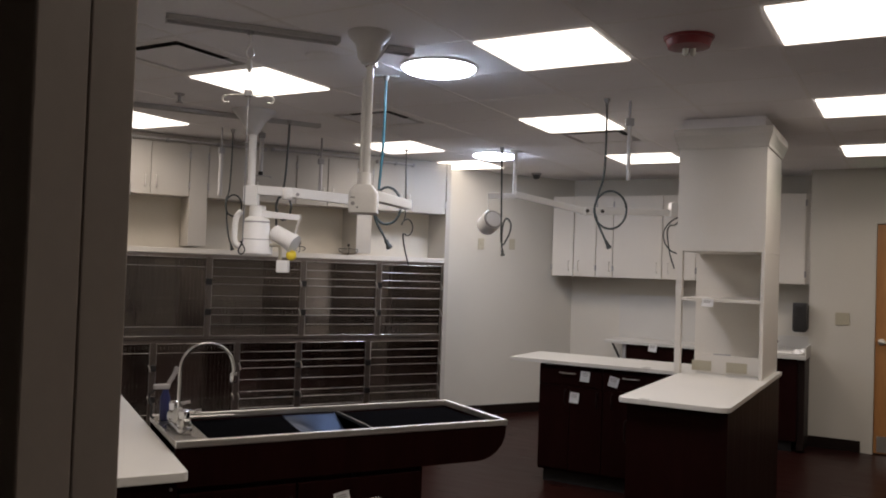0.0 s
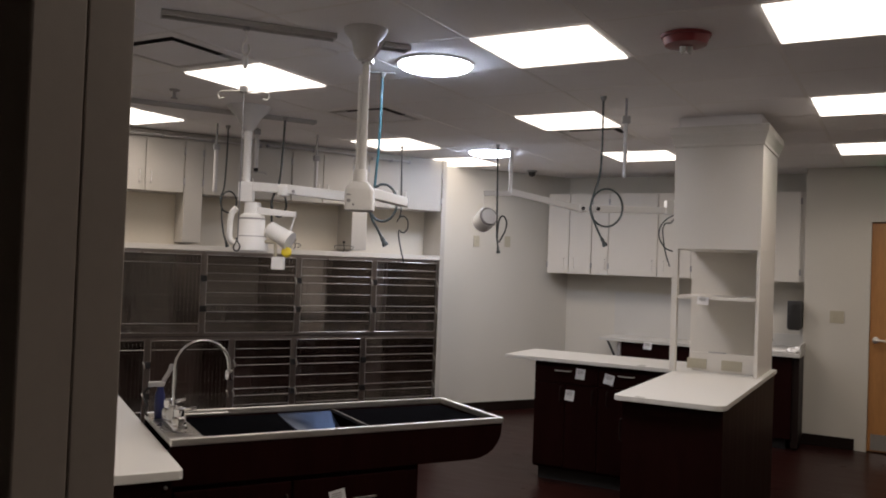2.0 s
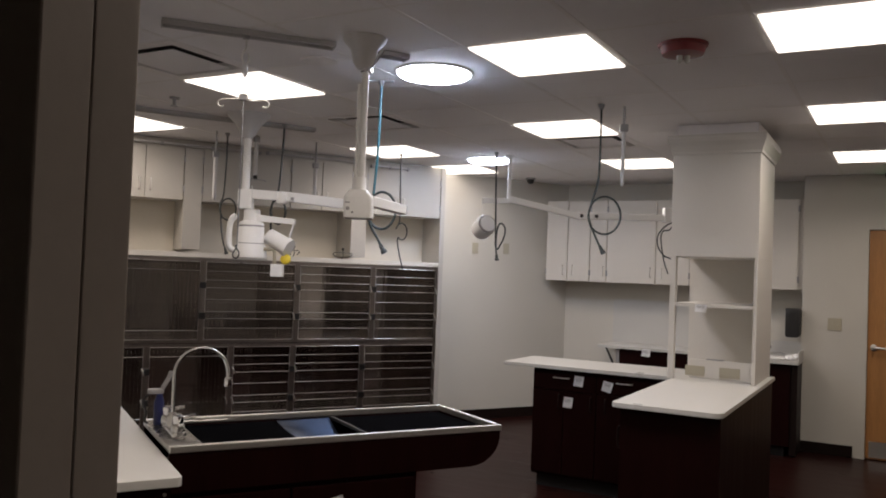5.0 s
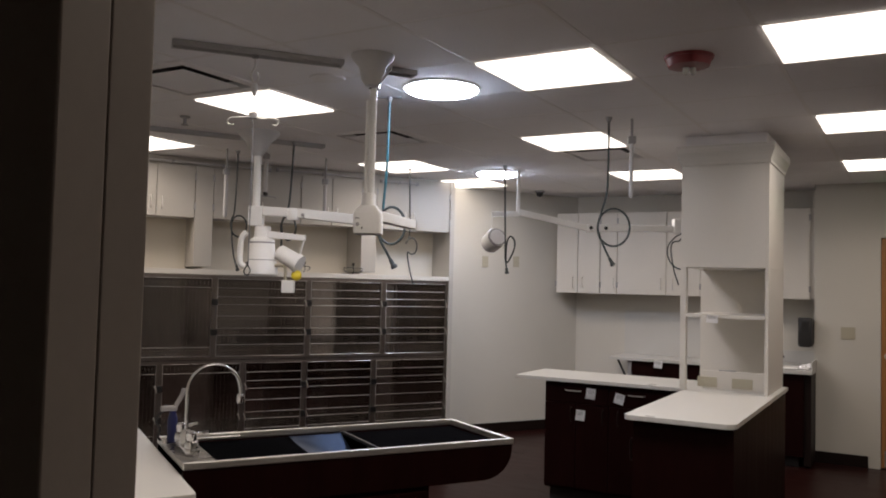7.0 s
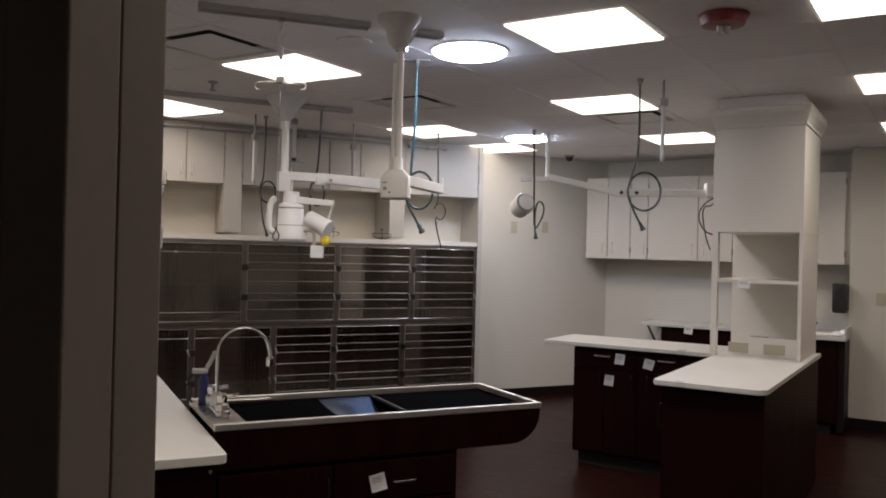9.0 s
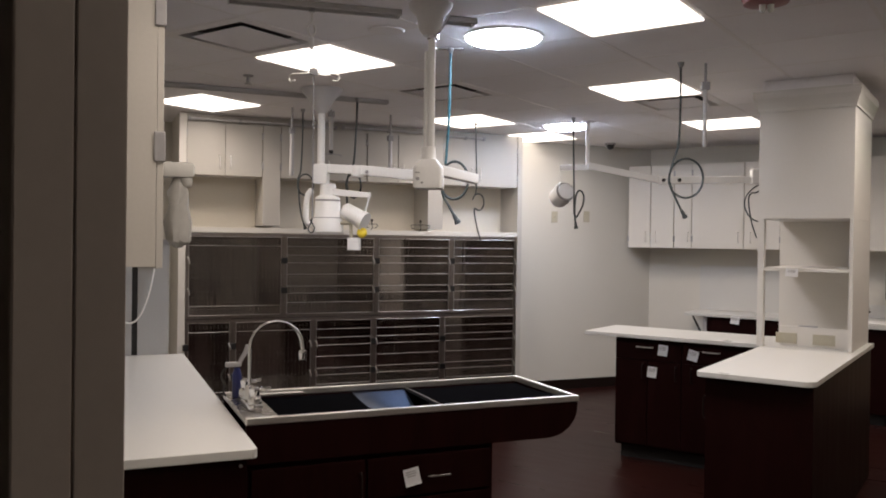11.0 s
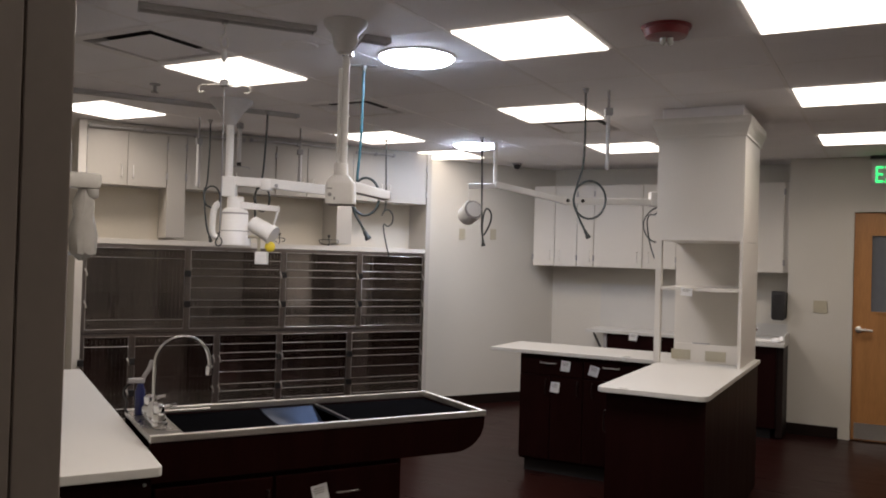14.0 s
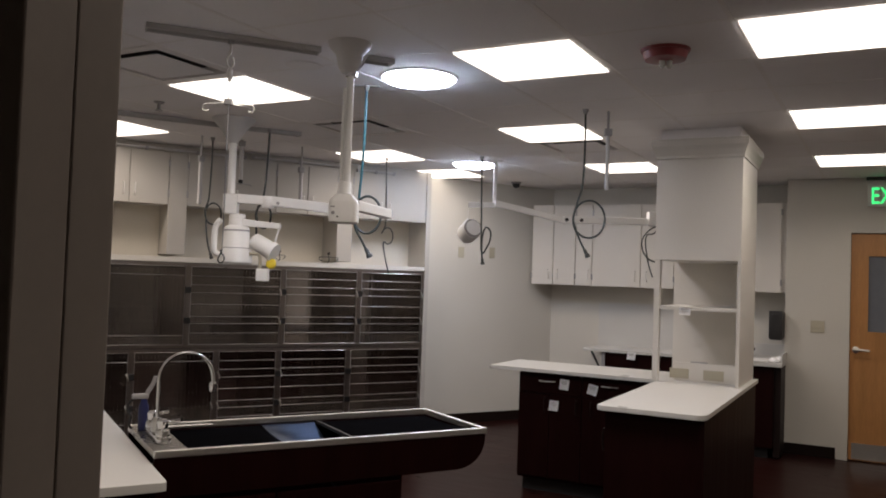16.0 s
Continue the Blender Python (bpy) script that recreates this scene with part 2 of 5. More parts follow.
def ceiling():
    lights = {(0, 0), (-3, 0), (-6, 1), (-1, 3), (-4, 4), (-4, 6), (-1, 6), (2, 0), (2, 3), (2, 6), (0, -3), (2, -3)}
    grilles = {(-3, -1), (-3, 2), (-1, 4)}
    bm = bmesh.new()
    for i in range(-16, 10):
        for j in range(-12, 15):
            x, y = grid_x(i), GY + j * TILE
            if (i, j) in lights or (i, j) in grilles:
                continue
            box(x + 0.011, grid_x(i + 1) - 0.011, y + 0.011, y + TILE - 0.011, CEIL + 0.0016, CEIL + 0.02, bm)
    tiles = solid("ceiling", FC, bm, M_TILE, "grey-white mineral ceiling tiles in a grid", "ceiling", "structure")
    bm = bmesh.new()
    for i in range(-16, 11):
        x = grid_x(i)
        box(x - 0.011, x + 0.011, GY - 12 * TILE, GY + 15 * TILE, CEIL, CEIL + 0.03, bm)
    for j in range(-12, 16):
        y = GY + j * TILE
        box(GX - 16 * TILE, GX + 10 * TILE, y - 0.0105, y + 0.0105, CEIL + 0.001, CEIL + 0.03, bm)
    part("grid_bars", bm, M_TBAR, tiles)
    solid("ceiling_slab", FA, box(-12, 4.4, -4.2, 12.6, CEIL + 0.05, CEIL + 0.1), M_VOID, "closed slab above the ceiling tiles", "ceiling", "structure")
    return lights, grilles


LIGHTS, GRILLES = ceiling()

# door wall, alcove behind the wall cabinets, and the wall with the cages
AX0, AX1, DOOR_Y, ALC_Y = -0.79, 3.4, 8.50, 8.93
DX0, DX1, DOOR_H = -0.235, 0.70, 2.10      # clear opening of the door
solid("wall_north", FA, box(AX0, DX0 - 0.045, DOOR_Y, DOOR_Y + 0.6, 0, CEIL), M_WALL, "off-white painted wall beside a wooden door", "wall", "structure")
solid("wall_north_head", FA, box(DX0 - 0.045, DX1 + 0.045, DOOR_Y, DOOR_Y + 0.6, DOOR_H + 0.045, CEIL), M_WALL, "off-white painted wall above a door", "wall", "structure")
solid("wall_north_end", FA, box(DX1 + 0.045, AX1, DOOR_Y, DOOR_Y + 0.6, 0, CEIL), M_WALL, "off-white painted wall", "wall", "structure")
solid("wall_alcove", FA, box(-3.6, AX0, ALC_Y, ALC_Y + 0.17, 0, CEIL), M_WALL, "off-white painted wall behind wall cabinets", "wall", "structure")
WEST_Y, CAGE_Y = 7.575, 7.20
CS = 1.045              # widths along the cage bank
solid("wall_west_recess", FB, box(-0.3, 3.955, 7.90, 8.02, 0, CEIL), M_WALL, "painted wall behind the steel cages", "wall", "structure")
solid("wall_west", FB, box(3.955, 6.05, WEST_Y, WEST_Y + 0.445, 0, CEIL), M_WALL, "off-white painted wall beside the steel cages", "wall", "structure")
solid("wall_left", FB, box(-0.25, -0.13, 1.75, 7.90, 0, CEIL), M_WALL, "off-white painted wall behind a counter", "wall", "structure")
solid("wall_east", FA, box(AX1, AX1 + 0.12, -3.0, DOOR_Y + 0.6, 0, CEIL), M_WALL, "off-white painted wall", "wall", "structure")
solid("baseboard", FB, box(3.957, 5.72, WEST_Y - 0.012, WEST_Y, 0, 0.105), M_BASE, "dark brown rubber cove base", "baseboard", "structure", bevel=0.003)
solid("baseboard", FA, box(AX0, DX0 - 0.1, DOOR_Y - 0.012, DOOR_Y, 0, 0.105), M_BASE, "dark brown rubber cove base", "baseboard", "structure", bevel=0.003)
solid("baseboard", FA, box(DX1 + 0.1, AX1, DOOR_Y - 0.012, DOOR_Y, 0, 0.105), M_BASE, "dark brown rubber cove base", "baseboard", "structure", bevel=0.003)

# the opening that the camera looks through: its near wall, dark passage and painted frame
JX, JY = -0.5244, 0.431          # inner edge of the frame, in the grid frame
solid("wall_south", FA, box(-4.6, JX - 0.075, JY - 0.10, JY + 0.02, 0, CEIL), M_WALL, "painted wall beside the opening, in shadow", "wall", "structure")
solid("wall_south_end", FA, box(JX + 1.75, AX1, JY - 0.10, JY + 0.02, 0, CEIL), M_WALL, "painted wall beyond the opening", "wall", "structure")
solid("wall_south_head", FA, box(JX - 0.075, JX + 1.75, JY - 0.10, JY + 0.02, 2.3, CEIL), M_WALL, "painted wall above the opening", "wall", "structure")
solid("wall_passage", FA, box(-4.6, AX1, -1.72, -1.6, 0, CEIL), M_WALL, "shaded painted wall of the passage", "wall", "structure")
solid("wall_passage_end", FA, box(-4.72, -4.6, -1.72, JY + 0.02, 0, CEIL), M_WALL, "shaded painted wall of the passage", "wall", "structure")


def opening_frame():
    t = thing("door_frame", FA, JX - 0.05, JY, 0, "taupe painted metal frame of an opening, in shadow", "door frame", kind="structure")
    part("stop", box(JX - 0.075, JX, JY - 0.041, JY, 0, 2.25), M_JAMB, t, bevel=0.0015)
    part("jamb", prism([(JX - 0.075, JY - 0.0412), (JX - 0.0004, JY - 0.0412), (JX + 0.001, JY - 0.086), (JX - 0.075, JY - 0.086)], 0, 2.25), M_JAMB, t, bevel=0.002)
    part("head", box(JX - 0.075, JX + 1.75, JY - 0.11, JY, 2.2505, 2.30), M_JAMB, t, bevel=0.004)
    part("strike", box(JX - 0.003, JX + 0.0008, JY - 0.0345, JY - 0.032, 1.784, 1.789), M_VOID, t, "small dark strike slot")


opening_frame()

# ---- ceiling fixtures ----
def light_panel(i, j):
    x, y = grid_x(i), GY + j * TILE
    t = thing("ceiling_light", FC, x + TILE / 2, y + TILE / 2, CEIL, "square flat white light panel set in the ceiling grid", "ceiling light", "ceiling light panels")
    bm = bmesh.new()
    a, b = 0.012, 0.024
    box(x + a, x + TILE - a, y + a, y + b, CEIL - 0.001, CEIL + 0.012, bm)
    box(x + a, x + TILE - a, y + TILE - b, y + TILE - a, CEIL - 0.001, CEIL + 0.012, bm)
    box(x + a, x + b, y + b, y + TILE - b, CEIL - 0.001, CEIL + 0.012, bm)
    box(x + TILE - b, x + TILE - a, y + b, y + TILE - b, CEIL - 0.001, CEIL + 0.012, bm)
    part("frame", bm, M_PLAS, t)
    part("diffuser", box(x + b, x + TILE - b, y + b, y + TILE - b, CEIL - 0.009, CEIL + 0.012), M_PANEL, t, "glowing white diffuser").visible_shadow = False
    lamp = bpy.data.lights.new("lamp", "AREA")
    lamp.shape, lamp.size, lamp.spread, lamp.energy, lamp.color = "SQUARE", TILE - 2 * b - 0.01, radians(145), PANEL_WATTS, (1.0, 0.865, 0.76)
    ob = new("lamp", lamp)
    ob.parent, ob.location = t, (0, 0, -0.002)


for cell in sorted(LIGHTS):
    light_panel(*cell)


def air_diffuser(i, j):
    x, y = grid_x(i), GY + j * TILE
    t = thing("air_diffuser", FC, x + TILE / 2, y + TILE / 2, CEIL, "square plaque air diffuser with a dark slot round its plate", "air vent", "ceiling air diffusers")
    part("backing", box(x + 0.011, x + TILE - 0.011, y + 0.011, y + TILE - 0.011, CEIL + 0.07, CEIL + 0.08), M_VOID, t)
    def square(w, v, z0, z1):
        """A square ring between the insets w and v."""
        bm = bmesh.new()
        for q in ((x + w, x + TILE - w, y + w, y + v), (x + w, x + TILE - w, y + TILE - v, y + TILE - w), (x + w, x + v, y + v, y + TILE - v), (x + TILE - v, x + TILE - w, y + v, y + TILE - v)):
            box(*q, z0, z1, bm)
        return bm

    part("frame", square(0, 0.06, CEIL - 0.002, CEIL + 0.004), M_TBAR, t)
    part("lip", square(0.06, 0.063, CEIL - 0.002, CEIL + 0.045), M_TBAR, t)
    part("throat", square(0.05, 0.0595, CEIL + 0.0455, CEIL + 0.07), M_VOID, t)
    part("plate", box(x + 0.112, x + TILE - 0.112, y + 0.112, y + TILE - 0.112, CEIL - 0.0055, CEIL - 0.003), M_TILE, t)


for cell in sorted(GRILLES):
    air_diffuser(*cell)


def daylight_tube(x, y):
    t = thing("daylight_tube", FW, x, y, CEIL, "round tubular skylight with a bright bluish dome", "skylight", "tubular skylights")
    part("ring", lathe([(0.1965, CEIL - 0.010), (0.205, CEIL - 0.008), (0.208, CEIL), (0.1965, CEIL)], (x, y, 0), 40), M_PLAS, t, smooth=True)
    part("dome", lathe([(0.195, CEIL - 0.001), (0.194, CEIL - 0.012), (0.18, CEIL - 0.024), (0.13, CEIL - 0.036), (0.07, CEIL - 0.042), (0.01, CEIL - 0.044)], (x, y, 0), 40), M_TUBE, t, "glowing frosted dome", smooth=True)


daylight_tube(-0.118, 4.29)
daylight_tube(0.332, 7.52)


def track(x0, x1, y, label, slant=0.0):
    fr = FB @ pose(x0, y, 0, 0, 0, slant) @ pose(-x0, -y, 0)
    t = thing("ceiling_track", fr, x0, y, CEIL, label, "ceiling track", "ceiling tracks")
    part("web", box(x0, x1, y - 0.0235, y + 0.0235, CEIL - 0.006, CEIL), M_TRACK, t)
    for s in (-1, 1):
        part("lip", box(x0, x1, y + s * 0.032 - 0.008, y + s * 0.032 + 0.008, CEIL - 0.024, CEIL), M_TRACK, t, bevel=0.003)
    part("end_cap", box(x0 - 0.006, x0 - 0.0005, y - 0.041, y + 0.041, CEIL - 0.026, CEIL), M_TRACK, t)
    part("end_cap", box(x1 + 0.0005, x1 + 0.006, y - 0.041, y + 0.041, CEIL - 0.026, CEIL), M_TRACK, t)
    for k in range(1, 5):
        c = x0 + (x1 - x0) * k / 5
        part("screw", lathe([(0.003, CEIL - 0.0095), (0.006, CEIL - 0.008), (0.006, CEIL - 0.0062)], (c, y, 0), 8), M_GREY, t)


track(0.60, 1.355, 3.70, "grey steel track screwed to the ceiling above the wet table", -7.0)
track(1.575, 1.72, 3.60, "short grey steel track beside the white ceiling column", -3.0)
track(0.35, 2.09, 5.92, "grey steel track screwed to the ceiling before the cages")


def hook(fr, x, y, z, label):
    t = thing("hanging_hook", fr, x, y, z, label, "hook")
    part("carrier", box(x - 0.012, x + 0.012, y - 0.014, y + 0.014, z - 0.03, z), M_GREY, t, bevel=0.003)
    part("shank", tube([(x, y, z - 0.03), (x, y, z - 0.07), (x - 0.012, y, z - 0.09), (x - 0.016, y, z - 0.12), (x, y, z - 0.14), (x + 0.016, y, z - 0.12), (x + 0.010, y, z - 0.09)], 0.004), M_RIM, t, smooth=True)
    part("weight", lathe([(0.006, z - 0.20), (0.013, z - 0.18), (0.013, z - 0.15), (0.005, z - 0.141)], (x, y, 0), 12), M_PLAS, t, smooth=True)


hook(FB, 0.955, 3.657, CEIL - 0.006, "steel swivel hook hanging from the ceiling track")


def smoke_alarm(x, y):
    t = thing("smoke_alarm", FW, x, y, CEIL, "round dark red fire alarm on the ceiling", "fire alarm")
    part("base", lathe([(0.105, CEIL - 0.012), (0.11, CEIL)], (x, y, 0), 32), M_RED, t, smooth=True)
    part("body", lathe([(0.06, CEIL - 0.052), (0.09, CEIL - 0.045), (0.10, CEIL - 0.0125)], (x, y, 0), 32), M_RED, t, smooth=True)
    for s in (-1, 1):
        part("lens", lathe([(0.005, CEIL - 0.085), (0.013, CEIL - 0.075), (0.014, CEIL - 0.0525)], (x + 0.016 * s, y - 0.01, 0), 12), M_CLEAR, t, "clear strobe lens", smooth=True)


smoke_alarm(0.998, 3.62)


def sprinkler(x, y):
    t = thing("sprinkler", FW, x, y, CEIL, "small pendant fire sprinkler head", "sprinkler")
    part("escutcheon", lathe([(0.03, CEIL - 0.008), (0.034, CEIL)], (x, y, 0), 16), M_GREY, t, smooth=True)
    part("stem", lathe([(0.011, CEIL - 0.05), (0.011, CEIL - 0.0085)], (x, y, 0), 10), M_GREY, t, smooth=True)
    part("deflector", lathe([(0.024, CEIL - 0.056), (0.02, CEIL - 0.0505)], (x, y, 0), 14), M_GREY, t)


sprinkler(-1.79, 5.20)
solid("ceiling_speaker", FW, lathe([(0.085, CEIL - 0.006), (0.095, CEIL)], (-0.70, 4.13, 0), 28), M_TBAR, "round flat grey ceiling grille", "speaker", at=(-0.70, 4.13, CEIL))


def dome_camera(x, y):
    t = thing("dome_camera", FB, x, y, CEIL, "small black dome camera on the ceiling", "security camera")
    part("base", lathe([(0.052, CEIL - 0.018), (0.056, CEIL)], (x, y, 0), 20), M_GREY, t, smooth=True)
    part("dome", lathe([(0.01, CEIL - 0.066), (0.03, CEIL - 0.056), (0.043, CEIL - 0.0185)], (x, y, 0), 20), M_BLACK, t, "black dome", smooth=True)


dome_camera(5.05, 7.30)


# ---- hanging lamps and hoses ----
def flange(parent, x, y, r, drop):
    part("ceiling_cone", lathe([(0.032, CEIL - drop), (0.05, CEIL - drop * 0.82), (r * 0.62, CEIL - drop * 0.4), (r * 0.95, CEIL - 0.02), (r, CEIL)], (x, y, 0), 32), M_CONE, parent, smooth=True)


def beam(a, b, h0, h1, w):
    """A straight arm from a to b whose height tapers."""
    a, b = Vector(a), Vector(b)
    side = (b - a).cross(Vector((0, 0, 1))).normalized() * w / 2
    bm = bmesh.new()
    v = [bm.verts.new(q + s * side + Vector((0, 0, e * h / 2))) for q, h in ((a, h0), (b, h1)) for s in (-1, 1) for e in (-1, 1)]
    for q in ((0, 1, 3, 2), (4, 6, 7, 5), (0, 4, 5, 1), (2, 3, 7, 6), (0, 2, 6, 4), (1, 5, 7, 3)):
        bm.faces.new([v[i] for i in q])
    bmesh.ops.recalc_face_normals(bm, faces=bm.faces)
    return bm


def lamp_post():
    x, y = -0.422, 3.70
    t = thing("lamp_column", FW, x, y, CEIL, "white enamelled ceiling column with a boxy hub above the wet table", "ceiling column")
    flange(t, x, y, 0.10, 0.14)
    part("pole", lathe([(0.0165, 1.97), (0.0165, CEIL - 0.1405)], (x + 0.009, y, 0), 20), M_PLAS, t, smooth=True)
    part("side_tube", tube([(x - 0.0155, y, 1.97), (x - 0.0155, y, 2.2), (x - 0.0145, y, 2.40)], 0.0085, 10), M_PLAS, t, smooth=True)
    part("collar", lathe([(0.023, 2.452), (0.027, 2.455), (0.027, 2.48), (0.0225, 2.484)], (x + 0.012, y, 0), 20), M_CHROME, t, "chrome collar", smooth=True)
    part("chrome_arm", tube([(x + 0.022, y - 0.02, 2.46), (x + 0.05, y - 0.01, 2.50), (x + 0.085, y, 2.555)], 0.007), M_CHROME, t, smooth=True)
    bm = bmesh.new()
    rings = []
    for w, d, z in ((0.058, 0.054, 1.786), (0.064, 0.06, 1.790), (0.064, 0.06, 1.878), (0.060, 0.057, 1.888), (0.037, 0.037, 1.917)):
        rings.append([bm.verts.new((x + 0.002 + a, y + b, z)) for a, b in rounded(-w, w, -d, d, w * 0.28, (0, 1, 2, 3), 4)])
    for lo, hi in zip(rings, rings[1:]):
        for k in range(len(lo)):
            j = (k + 1) % len(lo)
            bm.faces.new((lo[k], lo[j], hi[j], hi[k]))
    bm.faces.new(rings[0])
    bm.faces.new(rings[-1])
    bmesh.ops.recalc_face_normals(bm, faces=bm.faces)
    h = part("hub", bm, M_PLAS, t, smooth=True)
    part("neck", lathe([(0.035, 1.9185), (0.032, 1.924), (0.031, 1.968), (0.028, 1.974), (0.022, 1.975)], (x + 0.0, y, 0), 28), M_PLAS, h, smooth=True)
    part("dial", lathe([(0.0085, 0), (0.0085, 0.003), (0.005, 0.0035)], (x - 0.040, y - 0.0605, 1.829), 16, Matrix.Rotation(radians(90), 4, "X")), M_GREY, h)
    part("bolt", lathe([(0.004, 0), (0.004, 0.003)], (x - 0.020, y - 0.0605, 1.812), 10, Matrix.Rotation(radians(90), 4, "X")), M_BLACK, h)
    part("label_bar", box(x - 0.052, x - 0.032, y - 0.0612, y - 0.0605, 1.853, 1.859), M_GREY, h, "small grey printed bar")
    m = part("side_arm", beam((x + 0.045, y + 0.035, 1.872), (-0.250, 4.20, 1.872), 0.048, 0.046, 0.045), M_PLAS, t, bevel=0.004)
    part("end_cap", beam((-0.2495, 4.2005, 1.872), (-0.247, 4.207, 1.872), 0.049, 0.047, 0.046), M_GREY, m, "grey end cap")


lamp_post()


def exam_lamp():
    x, y = -1.435, 5.70
    t = thing("exam_lamp", FW, x, y, CEIL, "white ceiling exam lamp with jointed arms and two drum heads", "exam lamp")
    flange(t, x, y, 0.15, 0.17)
    part("pole", lathe([(0.026, 2.08), (0.026, CEIL - 0.1705)], (x, y, 0), 20), M_PLAS, t, smooth=True)
    part("knuckle", box(x - 0.045, x + 0.055, y - 0.045, y + 0.045, 1.945, 2.085), M_PLAS, t, bevel=0.012, smooth=True)
    part("arm", beam((x + 0.05, y, 2.054), (-1.20, y, 2.046), 0.062, 0.06, 0.06), M_PLAS, t, bevel=0.006)
    j = part("joint", lathe([(0.04, 1.995), (0.044, 2.0), (0.044, 2.068), (0.038, 2.076)], (-1.175, y, 0), 20), M_PLAS, t, smooth=True)
    part("bolt", lathe([(0.012, 0), (0.012, 0.01)], (-1.10, y - 0.032, 2.028), 12, Matrix.Rotation(radians(90), 4, "X")), M_GREY, j)
    part("spring_arm", beam((-1.15, y, 2.044), (-0.62, y, 1.997), 0.066, 0.07, 0.055), M_PLAS, t, bevel=0.006)
    part("arm_cap", box(-0.6195, -0.605, y - 0.03, y + 0.03, 1.958, 2.034), M_PLAS, t, bevel=0.004)
    d = part("drum", lathe([(0.02, 1.607), (0.104, 1.602), (0.112, 1.611), (0.110, 1.685), (0.093, 1.710), (0.086, 1.846), (0.078, 1.856), (0.058, 1.868), (0.055, 1.944)], (-1.383, y, 0), 36), M_PLAS, t, smooth=True)
    part("band", lathe([(0.0880, 1.826), (0.0892, 1.828), (0.0892, 1.834), (0.0880, 1.836)], (-1.383, y, 0), 36), M_GREY, d, smooth=True)
    # thin grey ring added as the shade where the drum flares
    part("flare_shade", lathe([(0.0942, 1.706), (0.0955, 1.707), (0.0950, 1.7115), (0.0937, 1.7125)], (-1.383, y, 0), 36), M_GREY, d, smooth=True)
    part("yoke", tube([(x - 0.05, y - 0.03, 1.90), (x - 0.085, y - 0.03, 1.86), (x - 0.095, y - 0.03, 1.76), (x - 0.088, y - 0.03, 1.68), (x - 0.045, y - 0.03, 1.655)], 0.021, 10), M_PLAS, t, smooth=True)
    part("side_arm", beam((-1.40, y - 0.02, 1.892), (-1.075, y - 0.02, 1.868), 0.052, 0.036, 0.04), M_PLAS, t, bevel=0.005)
    part("drop_arm", beam((-1.082, y - 0.02, 1.875), (-1.125, y - 0.02, 1.70), 0.04, 0.04, 0.034), M_PLAS, t, bevel=0.004)
    turn = Matrix.Rotation(radians(118), 4, "Y") @ Matrix.Rotation(radians(14), 4, "X")
    s = part("small_drum", lathe([(0.045, -0.10), (0.056, -0.092), (0.06, 0.045), (0.066, 0.05), (0.066, 0.085), (0.02, 0.088)], (-1.178, y - 0.03, 1.722), 28, turn), M_PLAS, t, smooth=True)
    part("yellow_knob", lathe([(0.022, -0.022), (0.034, -0.012), (0.036, 0.008), (0.026, 0.02), (0.008, 0.024)], (-1.126, y - 0.05, 1.607), 20, Matrix.Rotation(radians(70), 4, "X")), M_YEL, s, "yellow plastic knob", smooth=True)
    part("bracket", tube([(-1.28, y - 0.04, 1.672), (-1.222, y - 0.04, 1.673), (-1.207, y - 0.04, 1.655), (-1.205, y - 0.04, 1.566)], 0.012, 8), M_IVORY, t, smooth=True)
    part("end_box", box(-1.226, -1.142, y - 0.07, y - 0.01, 1.486, 1.572), M_PLAS, t, bevel=0.006)


exam_lamp()


